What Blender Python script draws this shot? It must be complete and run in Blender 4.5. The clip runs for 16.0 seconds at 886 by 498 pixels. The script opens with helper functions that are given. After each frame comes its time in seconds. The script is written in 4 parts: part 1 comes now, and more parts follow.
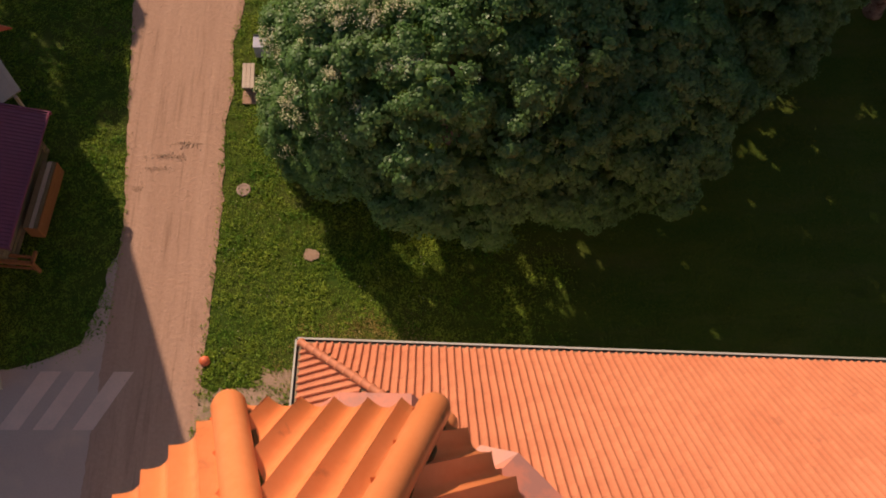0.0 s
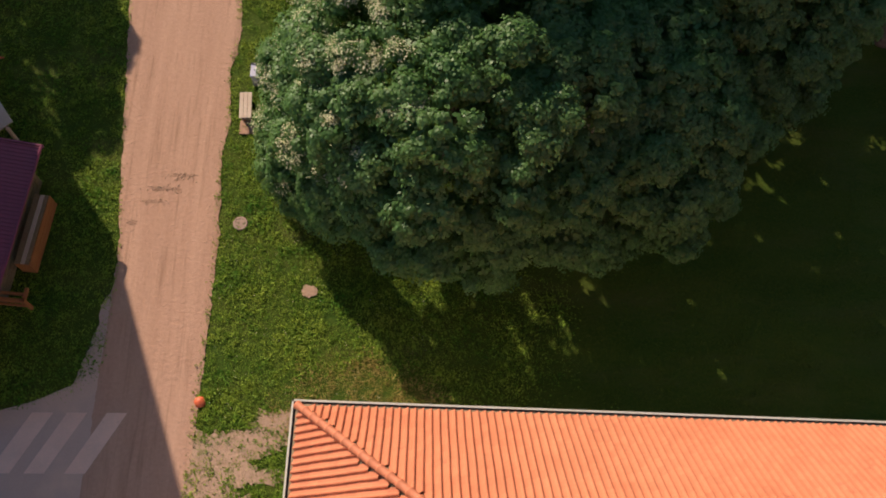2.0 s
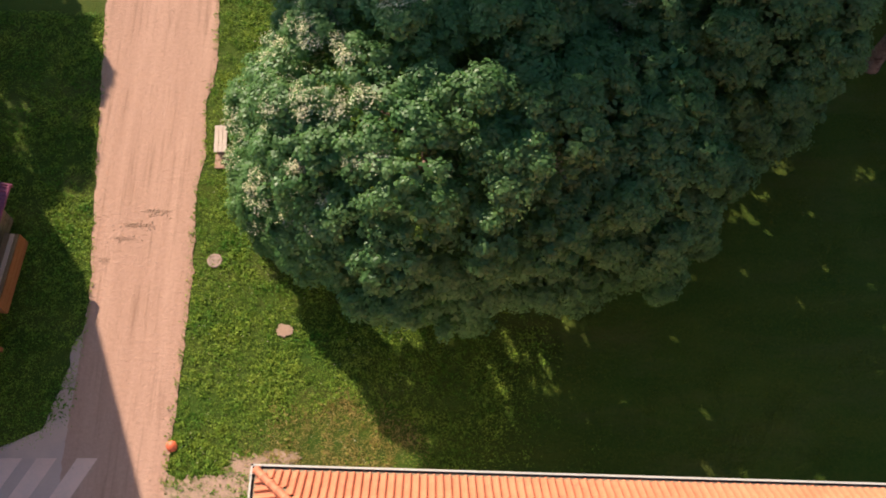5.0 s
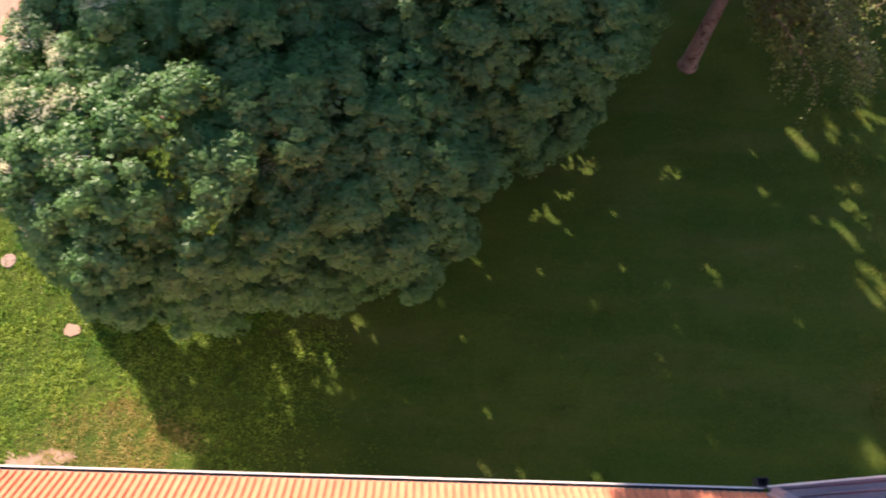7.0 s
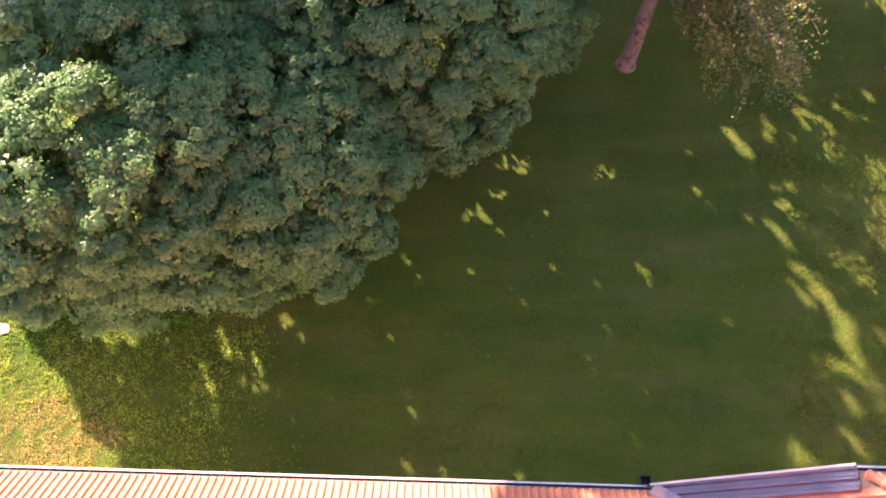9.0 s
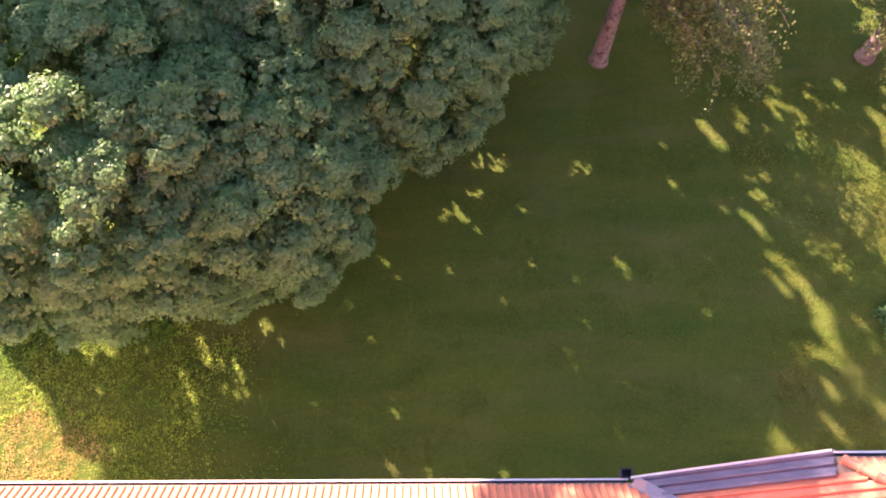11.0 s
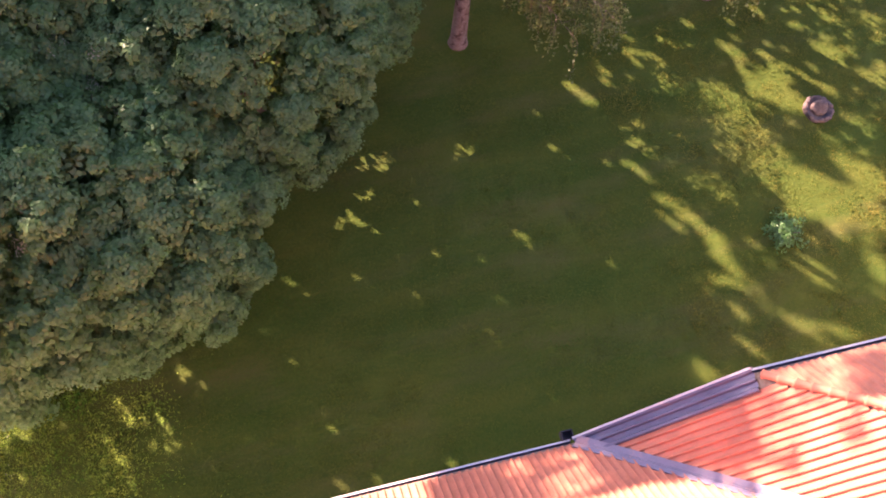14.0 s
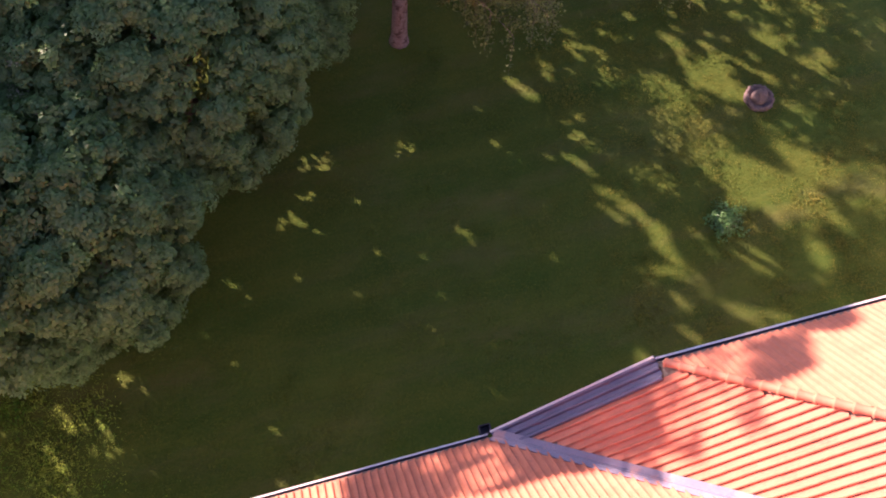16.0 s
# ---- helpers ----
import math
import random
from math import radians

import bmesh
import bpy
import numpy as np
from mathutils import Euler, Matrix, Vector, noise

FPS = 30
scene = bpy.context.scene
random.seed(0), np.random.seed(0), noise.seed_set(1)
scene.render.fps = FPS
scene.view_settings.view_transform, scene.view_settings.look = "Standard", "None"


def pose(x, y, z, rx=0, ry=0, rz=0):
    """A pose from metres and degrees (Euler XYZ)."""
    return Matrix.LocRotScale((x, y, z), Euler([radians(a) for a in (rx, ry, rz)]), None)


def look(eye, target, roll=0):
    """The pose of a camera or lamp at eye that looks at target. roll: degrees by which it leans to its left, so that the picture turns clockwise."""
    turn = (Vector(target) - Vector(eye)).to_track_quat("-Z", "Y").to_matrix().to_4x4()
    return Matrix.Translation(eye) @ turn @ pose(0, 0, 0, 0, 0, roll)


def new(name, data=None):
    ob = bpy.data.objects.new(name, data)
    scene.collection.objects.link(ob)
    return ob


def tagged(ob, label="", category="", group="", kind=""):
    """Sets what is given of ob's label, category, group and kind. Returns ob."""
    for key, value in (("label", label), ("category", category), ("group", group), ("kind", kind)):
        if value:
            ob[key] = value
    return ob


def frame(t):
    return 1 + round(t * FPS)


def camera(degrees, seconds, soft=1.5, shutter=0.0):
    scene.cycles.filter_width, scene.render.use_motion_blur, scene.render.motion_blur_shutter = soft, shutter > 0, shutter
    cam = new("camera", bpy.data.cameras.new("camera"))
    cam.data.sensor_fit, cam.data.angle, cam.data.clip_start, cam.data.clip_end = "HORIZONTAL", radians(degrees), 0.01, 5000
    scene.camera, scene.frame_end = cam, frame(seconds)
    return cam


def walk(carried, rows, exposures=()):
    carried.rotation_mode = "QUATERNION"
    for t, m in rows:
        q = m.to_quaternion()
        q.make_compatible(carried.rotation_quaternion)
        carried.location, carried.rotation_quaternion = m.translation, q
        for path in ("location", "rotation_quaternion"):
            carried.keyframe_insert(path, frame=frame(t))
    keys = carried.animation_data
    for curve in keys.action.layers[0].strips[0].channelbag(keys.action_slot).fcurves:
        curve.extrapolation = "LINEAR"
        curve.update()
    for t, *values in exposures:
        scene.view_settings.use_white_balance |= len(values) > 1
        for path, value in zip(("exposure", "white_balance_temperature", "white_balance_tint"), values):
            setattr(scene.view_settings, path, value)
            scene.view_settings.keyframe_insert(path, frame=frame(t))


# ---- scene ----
cam = camera(53.6, 16.0, soft=1.85, shutter=0.5)
PATH = [
    (0, (0.026, 0.069, 31.936), (0.105, 0.859, 30.1), 5.9),
    (0.5, (0.025, 0.427, 31.922), (0.103, 1.215, 30.085), 6.0),
    (1, (-0.007, 0.847, 31.888), (0.073, 1.634, 30.052), 6.1),
    (1.5, (-0.006, 1.265, 31.879), (0.073, 2.051, 30.041), 6.1),
    (2, (-0.033, 1.791, 31.876), (0.048, 2.573, 30.037), 6.3),
    (2.5, (-0.056, 2.216, 31.86), (0.026, 2.999, 30.022), 6.4),
    (3, (-0.089, 2.63, 31.827), (-0.005, 3.414, 29.989), 6.5),
    (3.2, (-0.076, 2.766, 31.827), (0.005, 3.551, 29.989), 6.5),
    (5.3, (1.517, 3.336, 31.893), (1.592, 4.118, 30.054), 5.5),
    (5.5, (2.042, 3.329, 31.942), (2.12, 4.11, 30.102), 5.7),
    (6, (4.092, 3.289, 32.047), (4.163, 4.071, 30.208), 5.3),
    (6.5, (6.367, 3.236, 32.169), (6.435, 4.02, 30.33), 5.1),
    (7, (9.102, 3.209, 32.264), (9.171, 3.993, 30.425), 5.1),
    (7.5, (10.888, 3.182, 32.345), (10.951, 3.967, 30.507), 4.6),
    (8, (11.744, 3.15, 32.294), (11.804, 3.937, 30.457), 4.3),
    (8.5, (11.989, 3.135, 32.399), (12.041, 3.92, 30.56), 3.9),
    (9, (12.15, 3.114, 32.42), (12.203, 3.899, 30.581), 4.0),
    (11.3, (12.387, 3.109, 32.436), (12.492, 3.892, 30.599), 4.8),
    (11.5, (12.37, 3.106, 32.438), (12.489, 3.887, 30.601), 5.0),
    (12, (12.32, 3.111, 32.446), (12.491, 3.886, 30.61), 5.7),
    (12.5, (12.311, 3.102, 32.473), (12.529, 3.869, 30.639), 6.1),
    (13, (12.339, 3.098, 32.439), (12.602, 3.857, 30.607), 6.6),
    (13.5, (12.38, 3.114, 32.449), (12.672, 3.864, 30.618), 6.9),
    (14, (12.448, 3.098, 32.448), (12.752, 3.844, 30.617), 7.0),
    (14.5, (12.688, 3.02, 32.466), (12.997, 3.764, 30.636), 6.9),
    (15, (13.141, 2.869, 32.472), (13.455, 3.611, 30.642), 6.9),
    (15.5, (13.783, 2.647, 32.524), (14.106, 3.386, 30.695), 6.9),
    (16, (14.291, 2.485, 32.549), (14.616, 3.222, 30.719), 6.9),
]
EXPOSURE = [(0.0, -0.10, 6350, 15), (1.5, 0.08, 5950, 10), (3.0, 0.34, 5500, 5), (5.5, 0.82, 5500, 9), (6.5, 1.02, 5500, 14), (7.0, 1.55, 5550, 17), (8.0, 2.40, 5800, 32), (9.0, 2.62, 6000, 41),
            (12.5, 2.83, 6050, 50), (14.0, 2.50, 6050, 51), (15.0, 2.14, 5900, 51), (16.0, 1.70, 5780, 50)]
walk(cam, [(t, look(eye, target, roll)) for t, eye, target, roll in PATH], EXPOSURE)

# ---- light ----
SUN_EL, SUN_X, SUN_Y = 30.0, -0.6, 0.8          # towards the sun, in plan
world = bpy.data.worlds.new("sky")
scene.world = world
world.use_nodes = True
wn = world.node_tree.nodes
sky = wn.new("ShaderNodeTexSky")
sky.sky_type, sky.sun_disc = "NISHITA", False
sky.sun_elevation, sky.sun_rotation = radians(SUN_EL), math.atan2(SUN_X, SUN_Y)
world.node_tree.links.new(sky.outputs[0], wn["Background"].inputs[0])
wn["Background"].inputs[1].default_value = 0.078
sun = new("sun", bpy.data.lights.new("sun", "SUN"))
sun.data.energy, sun.data.angle, sun.data.color = 5.2, radians(0.53), (1.0, 0.76, 0.51)
ce, se = math.cos(radians(SUN_EL)), math.sin(radians(SUN_EL))
sun.matrix_world = look((SUN_X * ce * 60, SUN_Y * ce * 60, se * 60), (0, 0, 0))


# ---- materials ----
def material(name, base, other, rough=0.85, coarse=0.5, fine=12.0, mix=0.6, bump=0.3, metal=0.0, spec=0.4, third=None,
             third_scale=0.25, third_at=(0.52, 0.62), depth=0.02, rand=0.0, trans=0.0, island=False, stretch=None):
    """Two colours mixed by coarse and fine noise, an optional third in patches, bump, and a spread of brightness from piece to piece."""
    m = bpy.data.materials.new(name)
    m.use_nodes = True
    t = m.node_tree
    n, l = t.nodes, t.links
    bsdf = n["Principled BSDF"]
    geo = n.new("ShaderNodeNewGeometry")

    def noise_at(scale, detail=4.0, rough_=0.6):
        q = n.new("ShaderNodeTexNoise")
        q.inputs["Scale"].default_value, q.inputs["Detail"].default_value = scale, detail
        q.inputs["Roughness"].default_value = rough_
        where = geo.outputs["Position"]
        if stretch and scale < 2:
            vm = n.new("ShaderNodeVectorMath")
            vm.operation = "MULTIPLY"
            vm.inputs[1].default_value = stretch
            l.new(where, vm.inputs[0])
            where = vm.outputs[0]
        l.new(where, q.inputs["Vector"])
        return q

    a, b = noise_at(coarse), noise_at(fine, 6.0, 0.7)
    add = n.new("ShaderNodeMath")
    add.operation = "MULTIPLY_ADD"
    l.new(a.outputs["Fac"], add.inputs[0])
    add.inputs[1].default_value = mix
    sub = n.new("ShaderNodeMath")
    sub.operation = "MULTIPLY"
    sub.inputs[1].default_value = 1 - mix
    l.new(b.outputs["Fac"], sub.inputs[0])
    l.new(sub.outputs[0], add.inputs[2])
    ramp = n.new("ShaderNodeMapRange")
    ramp.inputs[1].default_value, ramp.inputs[2].default_value = 0.35, 0.65
    l.new(add.outputs[0], ramp.inputs[0])
    c = n.new("ShaderNodeMix")
    c.data_type = "RGBA"
    c.inputs[6].default_value, c.inputs[7].default_value = (*base, 1), (*other, 1)
    l.new(ramp.outputs[0], c.inputs[0])
    colour = c.outputs[2]
    if third:
        p = noise_at(third_scale, 5.0, 0.65)
        r3 = n.new("ShaderNodeMapRange")
        r3.inputs[1].default_value, r3.inputs[2].default_value = third_at
        l.new(p.outputs["Fac"], r3.inputs[0])
        c3 = n.new("ShaderNodeMix")
        c3.data_type = "RGBA"
        l.new(r3.outputs[0], c3.inputs[0])
        l.new(colour, c3.inputs[6])
        c3.inputs[7].default_value = (*third, 1)
        colour = c3.outputs[2]
    if rand:
        if island:
            src = geo.outputs["Random Per Island"]
        else:
            src = n.new("ShaderNodeObjectInfo").outputs["Random"]
        rr = n.new("ShaderNodeMapRange")
        rr.inputs[3].default_value, rr.inputs[4].default_value = 1 - rand, 1 + rand
        l.new(src, rr.inputs[0])
        hsv = n.new("ShaderNodeHueSaturation")
        l.new(rr.outputs[0], hsv.inputs["Value"])
        l.new(colour, hsv.inputs["Color"])
        colour = hsv.outputs[0]
    l.new(colour, bsdf.inputs["Base Color"])
    bsdf.inputs["Roughness"].default_value, bsdf.inputs["Metallic"].default_value = rough, metal
    bsdf.inputs["Specular IOR Level"].default_value = spec
    if bump:
        bp = n.new("ShaderNodeBump")
        bp.inputs["Strength"].default_value, bp.inputs["Distance"].default_value = bump, depth
        l.new(b.outputs["Fac"], bp.inputs["Height"])
        l.new(bp.outputs[0], bsdf.inputs["Normal"])
    if trans:
        tr = n.new("ShaderNodeBsdfTranslucent")
        l.new(colour, tr.inputs["Color"])
        ms = n.new("ShaderNodeMixShader")
        ms.inputs[0].default_value = trans
        l.new(bsdf.outputs[0], ms.inputs[1])
        l.new(tr.outputs[0], ms.inputs[2])
        l.new(ms.outputs[0], n["Material Output"].inputs["Surface"])
    return m


LAWNBLADE = material("mown_grass_blade", (0.056, 0.118, 0.010), (0.140, 0.150, 0.021), 0.8, 0.3, 2.0, 0.88, 0.0, spec=0.2, rand=0.08, island=True, trans=0.3, stretch=(0.5, 1.6, 1.0))
GRASS = material("grass", (0.037, 0.084, 0.009), (0.100, 0.120, 0.016), 0.95, 0.45, 9.0, 0.5, 0.9, spec=0.15,
                 third=(0.118, 0.116, 0.032), third_scale=0.3, third_at=(0.50, 0.80), depth=0.06, stretch=(0.4, 1.4, 1.0))
BLADE = material("grass_blade", (0.050, 0.190, 0.008), (0.40, 0.48, 0.05), 0.7, 0.55, 5.0, 0.5, 0.0, spec=0.3, rand=0.36, island=True, trans=0.35)
# Yellower than the mown blade, to paint the far lawn's golden sunlight.
GOLDBLADE = material("golden_lit_mown_blade", (0.125, 0.145, 0.016), (0.235, 0.21, 0.032), 0.8, 0.5, 3.0, 0.85, 0.0, spec=0.2, rand=0.06, island=True, trans=0.3)
DRYBLADE = material("dry_grass_blade", (0.30, 0.25, 0.05), (0.56, 0.42, 0.15), 0.8, 0.6, 6.0, 0.45, 0.0, spec=0.2, rand=0.3, island=True, trans=0.3)
SAND = material("packed_sand", (0.45, 0.265, 0.19), (0.58, 0.355, 0.26), 0.95, 0.35, 7.0, 0.5, 0.9, spec=0.15,
                third=(0.36, 0.21, 0.145), third_scale=0.9, third_at=(0.53, 0.74), depth=0.04, stretch=(5.0, 0.25, 1.0))
DAMPSAND = material("churned_sand", (0.37, 0.22, 0.155), (0.47, 0.29, 0.21), 0.95, 3.0, 16.0, 0.5, 1.0, spec=0.15, third=(0.30, 0.18, 0.125), third_scale=6.0, depth=0.05)
DIRT = material("bare_earth", (0.40, 0.265, 0.19), (0.53, 0.355, 0.26), 0.95, 0.9, 8.0, 0.5, 0.8, spec=0.15,
                third=(0.26, 0.19, 0.11), third_scale=1.6, third_at=(0.54, 0.72), depth=0.05)
ASPHALT = material("worn_asphalt", (0.52, 0.36, 0.30), (0.60, 0.42, 0.35), 0.92, 0.4, 14.0, 0.5, 0.4, spec=0.2,
                   third=(0.66, 0.45, 0.35), third_scale=0.35, third_at=(0.52, 0.7))
# Pale colour that stands for stripes of light on the yard.
PALE = material("light_stripe_paint", (0.84, 0.56, 0.45), (0.70, 0.48, 0.39), 0.9, 1.2, 16.0, 0.5, 0.3, spec=0.2)
TILE = material("clay_tile", (0.56, 0.180, 0.088), (0.64, 0.228, 0.116), 0.62, 0.7, 10.0, 0.5, 0.25, spec=0.35,
                third=(0.40, 0.13, 0.075), third_scale=1.7, third_at=(0.62, 0.76), depth=0.006, rand=0.07)
TILES = material("clay_tile_field", (0.56, 0.180, 0.088), (0.64, 0.228, 0.116), 0.62, 0.7, 10.0, 0.5, 0.25, spec=0.35,
                 third=(0.40, 0.13, 0.075), third_scale=1.7, third_at=(0.62, 0.76), depth=0.006, rand=0.07, island=True)
GLAZED = material("smooth_clay_tile", (0.76, 0.22, 0.07), (0.82, 0.275, 0.105), 0.34, 1.1, 14.0, 0.5, 0.2, spec=0.45,
                  third=(0.50, 0.15, 0.06), third_scale=3.0, third_at=(0.60, 0.72), depth=0.004, rand=0.07)
MORTAR = material("mossy_mortar", (0.10, 0.075, 0.03), (0.20, 0.13, 0.06), 0.95, 3.0, 30.0, 0.5, 0.7, spec=0.1, third=(0.07, 0.085, 0.015), third_scale=4.0)
ZINC = material("zinc_sheet", (0.105, 0.105, 0.145), (0.16, 0.155, 0.20), 0.7, 1.2, 14.0, 0.6, 0.1, metal=0.0, spec=0.5)
VALLEYZINC = material("weathered_valley_sheet", (0.20, 0.18, 0.215), (0.28, 0.245, 0.28), 0.7, 1.4, 12.0, 0.5, 0.1, spec=0.4, third=(0.46, 0.28, 0.24), third_scale=1.6)
PALEZINC = material("painted_gutter_edge", (0.58, 0.54, 0.47), (0.70, 0.66, 0.58), 0.6, 1.0, 18.0, 0.5, 0.1, spec=0.4)
DARKZINC = material("gutter_trough", (0.10, 0.10, 0.125), (0.17, 0.165, 0.19), 0.55, 1.3, 16.0, 0.5, 0.2, metal=0.3)
PINKSHEET = material("painted_sheet_metal", (0.66, 0.235, 0.155), (0.72, 0.275, 0.185), 0.5, 0.8, 12.0, 0.6, 0.08, spec=0.4, third=(0.50, 0.22, 0.17), third_scale=1.2)
PLASTER = material("plaster", (0.62, 0.52, 0.42), (0.70, 0.60, 0.50), 0.9, 0.5, 9.0, 0.6, 0.3, spec=0.2)
LEAF = material("linden_leaf", (0.112, 0.240, 0.058), (0.210, 0.342, 0.104), 0.46, 0.6, 3.0, 0.6, 0.0, spec=0.52, rand=0.20, island=True, trans=0.48)
LEAF2 = material("birch_leaf", (0.135, 0.175, 0.034), (0.26, 0.275, 0.072), 0.5, 0.6, 5.0, 0.5, 0.0, spec=0.5, rand=0.35, island=True, trans=0.4)
# Cream of the flowers, also painted where leaf tips catch the sun.
BLOSSOM_GLINT = material("pale_blossom_and_glint", (0.66, 0.61, 0.36), (0.78, 0.74, 0.50), 0.75, 0.6, 6.0, 0.5, 0.0, spec=0.3, rand=0.2, island=True, trans=0.25)
BUSHLEAF = material("bush_leaf", (0.07, 0.19, 0.035), (0.13, 0.26, 0.06), 0.5, 0.6, 5.0, 0.5, 0.0, spec=0.5, rand=0.3, island=True, trans=0.25)
BARK = material("bark", (0.16, 0.10, 0.075), (0.30, 0.21, 0.17), 0.95, 2.0, 11.0, 0.4, 0.9, spec=0.1, depth=0.05)
BIRCHBARK = material("birch_bark", (0.15, 0.095, 0.08), (0.32, 0.25, 0.225), 0.9, 1.6, 9.0, 0.4, 0.7, spec=0.15, third=(0.10, 0.06, 0.05), third_scale=3.0, depth=0.03)
PURPLE = material("coated_roof_sheet", (0.20, 0.045, 0.09), (0.24, 0.06, 0.11), 0.38, 0.8, 12.0, 0.6, 0.05, spec=0.5)
LOG = material("weathered_wood", (0.22, 0.15, 0.09), (0.34, 0.25, 0.16), 0.9, 2.0, 16.0, 0.4, 0.5, spec=0.15)
ORANGEWOOD = material("orange_stained_wood", (0.36, 0.13, 0.045), (0.45, 0.19, 0.075), 0.75, 2.0, 16.0, 0.4, 0.4, spec=0.25)
PALEBOARD = material("pale_wood", (0.58, 0.44, 0.36), (0.72, 0.57, 0.47), 0.85, 1.5, 14.0, 0.4, 0.3, spec=0.2)
REDPAINT = material("red_paint", (0.68, 0.13, 0.05), (0.74, 0.17, 0.07), 0.5, 1.5, 12.0, 0.6, 0.1, spec=0.4)
STONE = material("weathered_stone", (0.11, 0.085, 0.07), (0.19, 0.14, 0.12), 0.92, 1.6, 12.0, 0.5, 0.7, spec=0.2, third=(0.20, 0.15, 0.12), third_scale=3.0, depth=0.04)
CONCRETE = material("concrete", (0.38, 0.265, 0.215), (0.48, 0.335, 0.275), 0.9, 1.5, 14.0, 0.5, 0.5, spec=0.2, third=(0.30, 0.21, 0.16), third_scale=4.0)
PALESHEET = material("pale_coated_sheet", (0.46, 0.44, 0.58), (0.56, 0.53, 0.66), 0.45, 1.5, 14.0, 0.5, 0.1, spec=0.4)
DARK = material("dark_iron", (0.03, 0.03, 0.035), (0.06, 0.055, 0.055), 0.6, 2.0, 18.0, 0.5, 0.2, metal=0.4)


# ---- helpers of this scene ----
def mesh_of(name, verts, faces, mat, smooth=False):
    me = bpy.data.meshes.new(name)
    me.from_pydata([tuple(v) for v in verts], [], faces)
    me.materials.append(mat)
    if smooth:
        me.shade_smooth()
    me.update()
    return me


def solid(name, verts, faces, mat, parent=None, label="", smooth=False):
    ob = new(name, mesh_of(name, verts, faces, mat, smooth))
    if parent:
        ob.parent = parent
    if label:
        tagged(ob, label)
    return ob


def part(name, bm, mat, parent=None, label="", smooth=False):
    me = bpy.data.meshes.new(name)
    bm.normal_update()
    bm.to_mesh(me)
    bm.free()
    me.materials.append(mat)
    if smooth:
        me.shade_smooth()
    ob = new(name, me)
    if parent:
        ob.parent = parent
    if label:
        tagged(ob, label)
    return ob


def box(bm, lo, hi, m=None, bevel=0.0):
    r = bmesh.ops.create_cube(bm, size=1.0)
    lo, hi = Vector(lo), Vector(hi)
    mm = Matrix.Translation((lo + hi) / 2) @ Matrix.Diagonal((*(hi - lo), 1))
    bmesh.ops.transform(bm, matrix=(m @ mm) if m else mm, verts=r["verts"])
    if bevel:
        es = list({e for v in r["verts"] for e in v.link_edges})
        bmesh.ops.bevel(bm, geom=es, offset=bevel, segments=2, affect="EDGES", profile=0.6)
    return bm


def boxed(name, lo, hi, mat, parent=None, label="", m=None, bevel=0.015):
    return part(name, box(bmesh.new(), lo, hi, m, bevel), mat, parent, label)


def tube(points, radii, sides=8, bm=None):
    """A bent, tapered round bar through the points."""
    bm = bm or bmesh.new()
    rings = []
    for i, p in enumerate(points):
        p = Vector(p)
        d = (Vector(points[min(i + 1, len(points) - 1)]) - Vector(points[max(i - 1, 0)])).normalized()
        a = d.cross(Vector((0.31, 0.77, 0.55))).normalized()
        b = d.cross(a)
        rings.append([bm.verts.new(p + radii[i] * (math.cos(k * math.tau / sides) * a + math.sin(k * math.tau / sides) * b)) for k in range(sides)])
    for r0, r1 in zip(rings, rings[1:]):
        for k in range(sides):
            bm.faces.new((r0[k], r0[(k + 1) % sides], r1[(k + 1) % sides], r1[k]))
    bm.faces.new(rings[-1])
    bm.faces.new(rings[0][::-1])
    return bm


def lathe(profile, sides=24, centre=(0, 0, 0), rough=0.0, seed=1, bm=None):
    """A turned body from (radius, height) pairs."""
    bm = bm or bmesh.new()
    rings = []
    for j, (r, z) in enumerate(profile):
        ring = []
        for k in range(sides):
            a = k * math.tau / sides
            q = r * (1 + rough * noise.noise(Vector((math.cos(a) * 2, math.sin(a) * 2, z * 3 + seed))))
            ring.append(bm.verts.new((centre[0] + q * math.cos(a), centre[1] + q * math.sin(a), centre[2] + z)))
        rings.append(ring)
    for r0, r1 in zip(rings, rings[1:]):
        for k in range(sides):
            bm.faces.new((r0[k], r0[(k + 1) % sides], r1[(k + 1) % sides], r1[k]))
    bm.faces.new(rings[-1])
    bm.faces.new(rings[0][::-1])
    return bm


def empty(name, at=(0, 0, 0)):
    e = new(name)
    e.location = at
    e.empty_display_size = 0.3
    return e


def lerp_of(pairs):
    xs, ys = [p[0] for p in pairs], [p[1] for p in pairs]
    return lambda v: float(np.interp(v, xs, ys))


# ---- ground, road, yard ----
def wobble(x, y, s, k=0.0):
    return noise.noise(Vector((x * s, y * s, k)))


def sheet(name, edge_lo, edge_hi, y0, y1, step, mat, z, cols=6, rag=0.12, k=3.0):
    """A lying sheet between two side lines x(y), with ragged sides."""
    vs, fs = [], []
    rows = int((y1 - y0) / step)
    for i in range(rows + 1):
        y = y0 + i * step
        a = edge_lo(y) + rag * (wobble(0, y, 1.3, k) + 0.7 * wobble(3, y, 4.0, k) + 0.22 * wobble(5, y, 9.0, k))
        b = edge_hi(y) + rag * (wobble(7, y, 1.3, k) + 0.7 * wobble(9, y, 4.0, k) + 0.22 * wobble(11, y, 9.0, k))
        for j in range(cols + 1):
            x = a + (b - a) * j / cols
            vs.append((x, y, z + 0.004 * wobble(x, y, 0.9, k) * (0 < j < cols)))
    for i in range(rows):
        for j in range(cols):
            p = i * (cols + 1) + j
            fs.append((p, p + 1, p + cols + 2, p + cols + 1))
    return solid(name, vs, fs, mat, smooth=True)


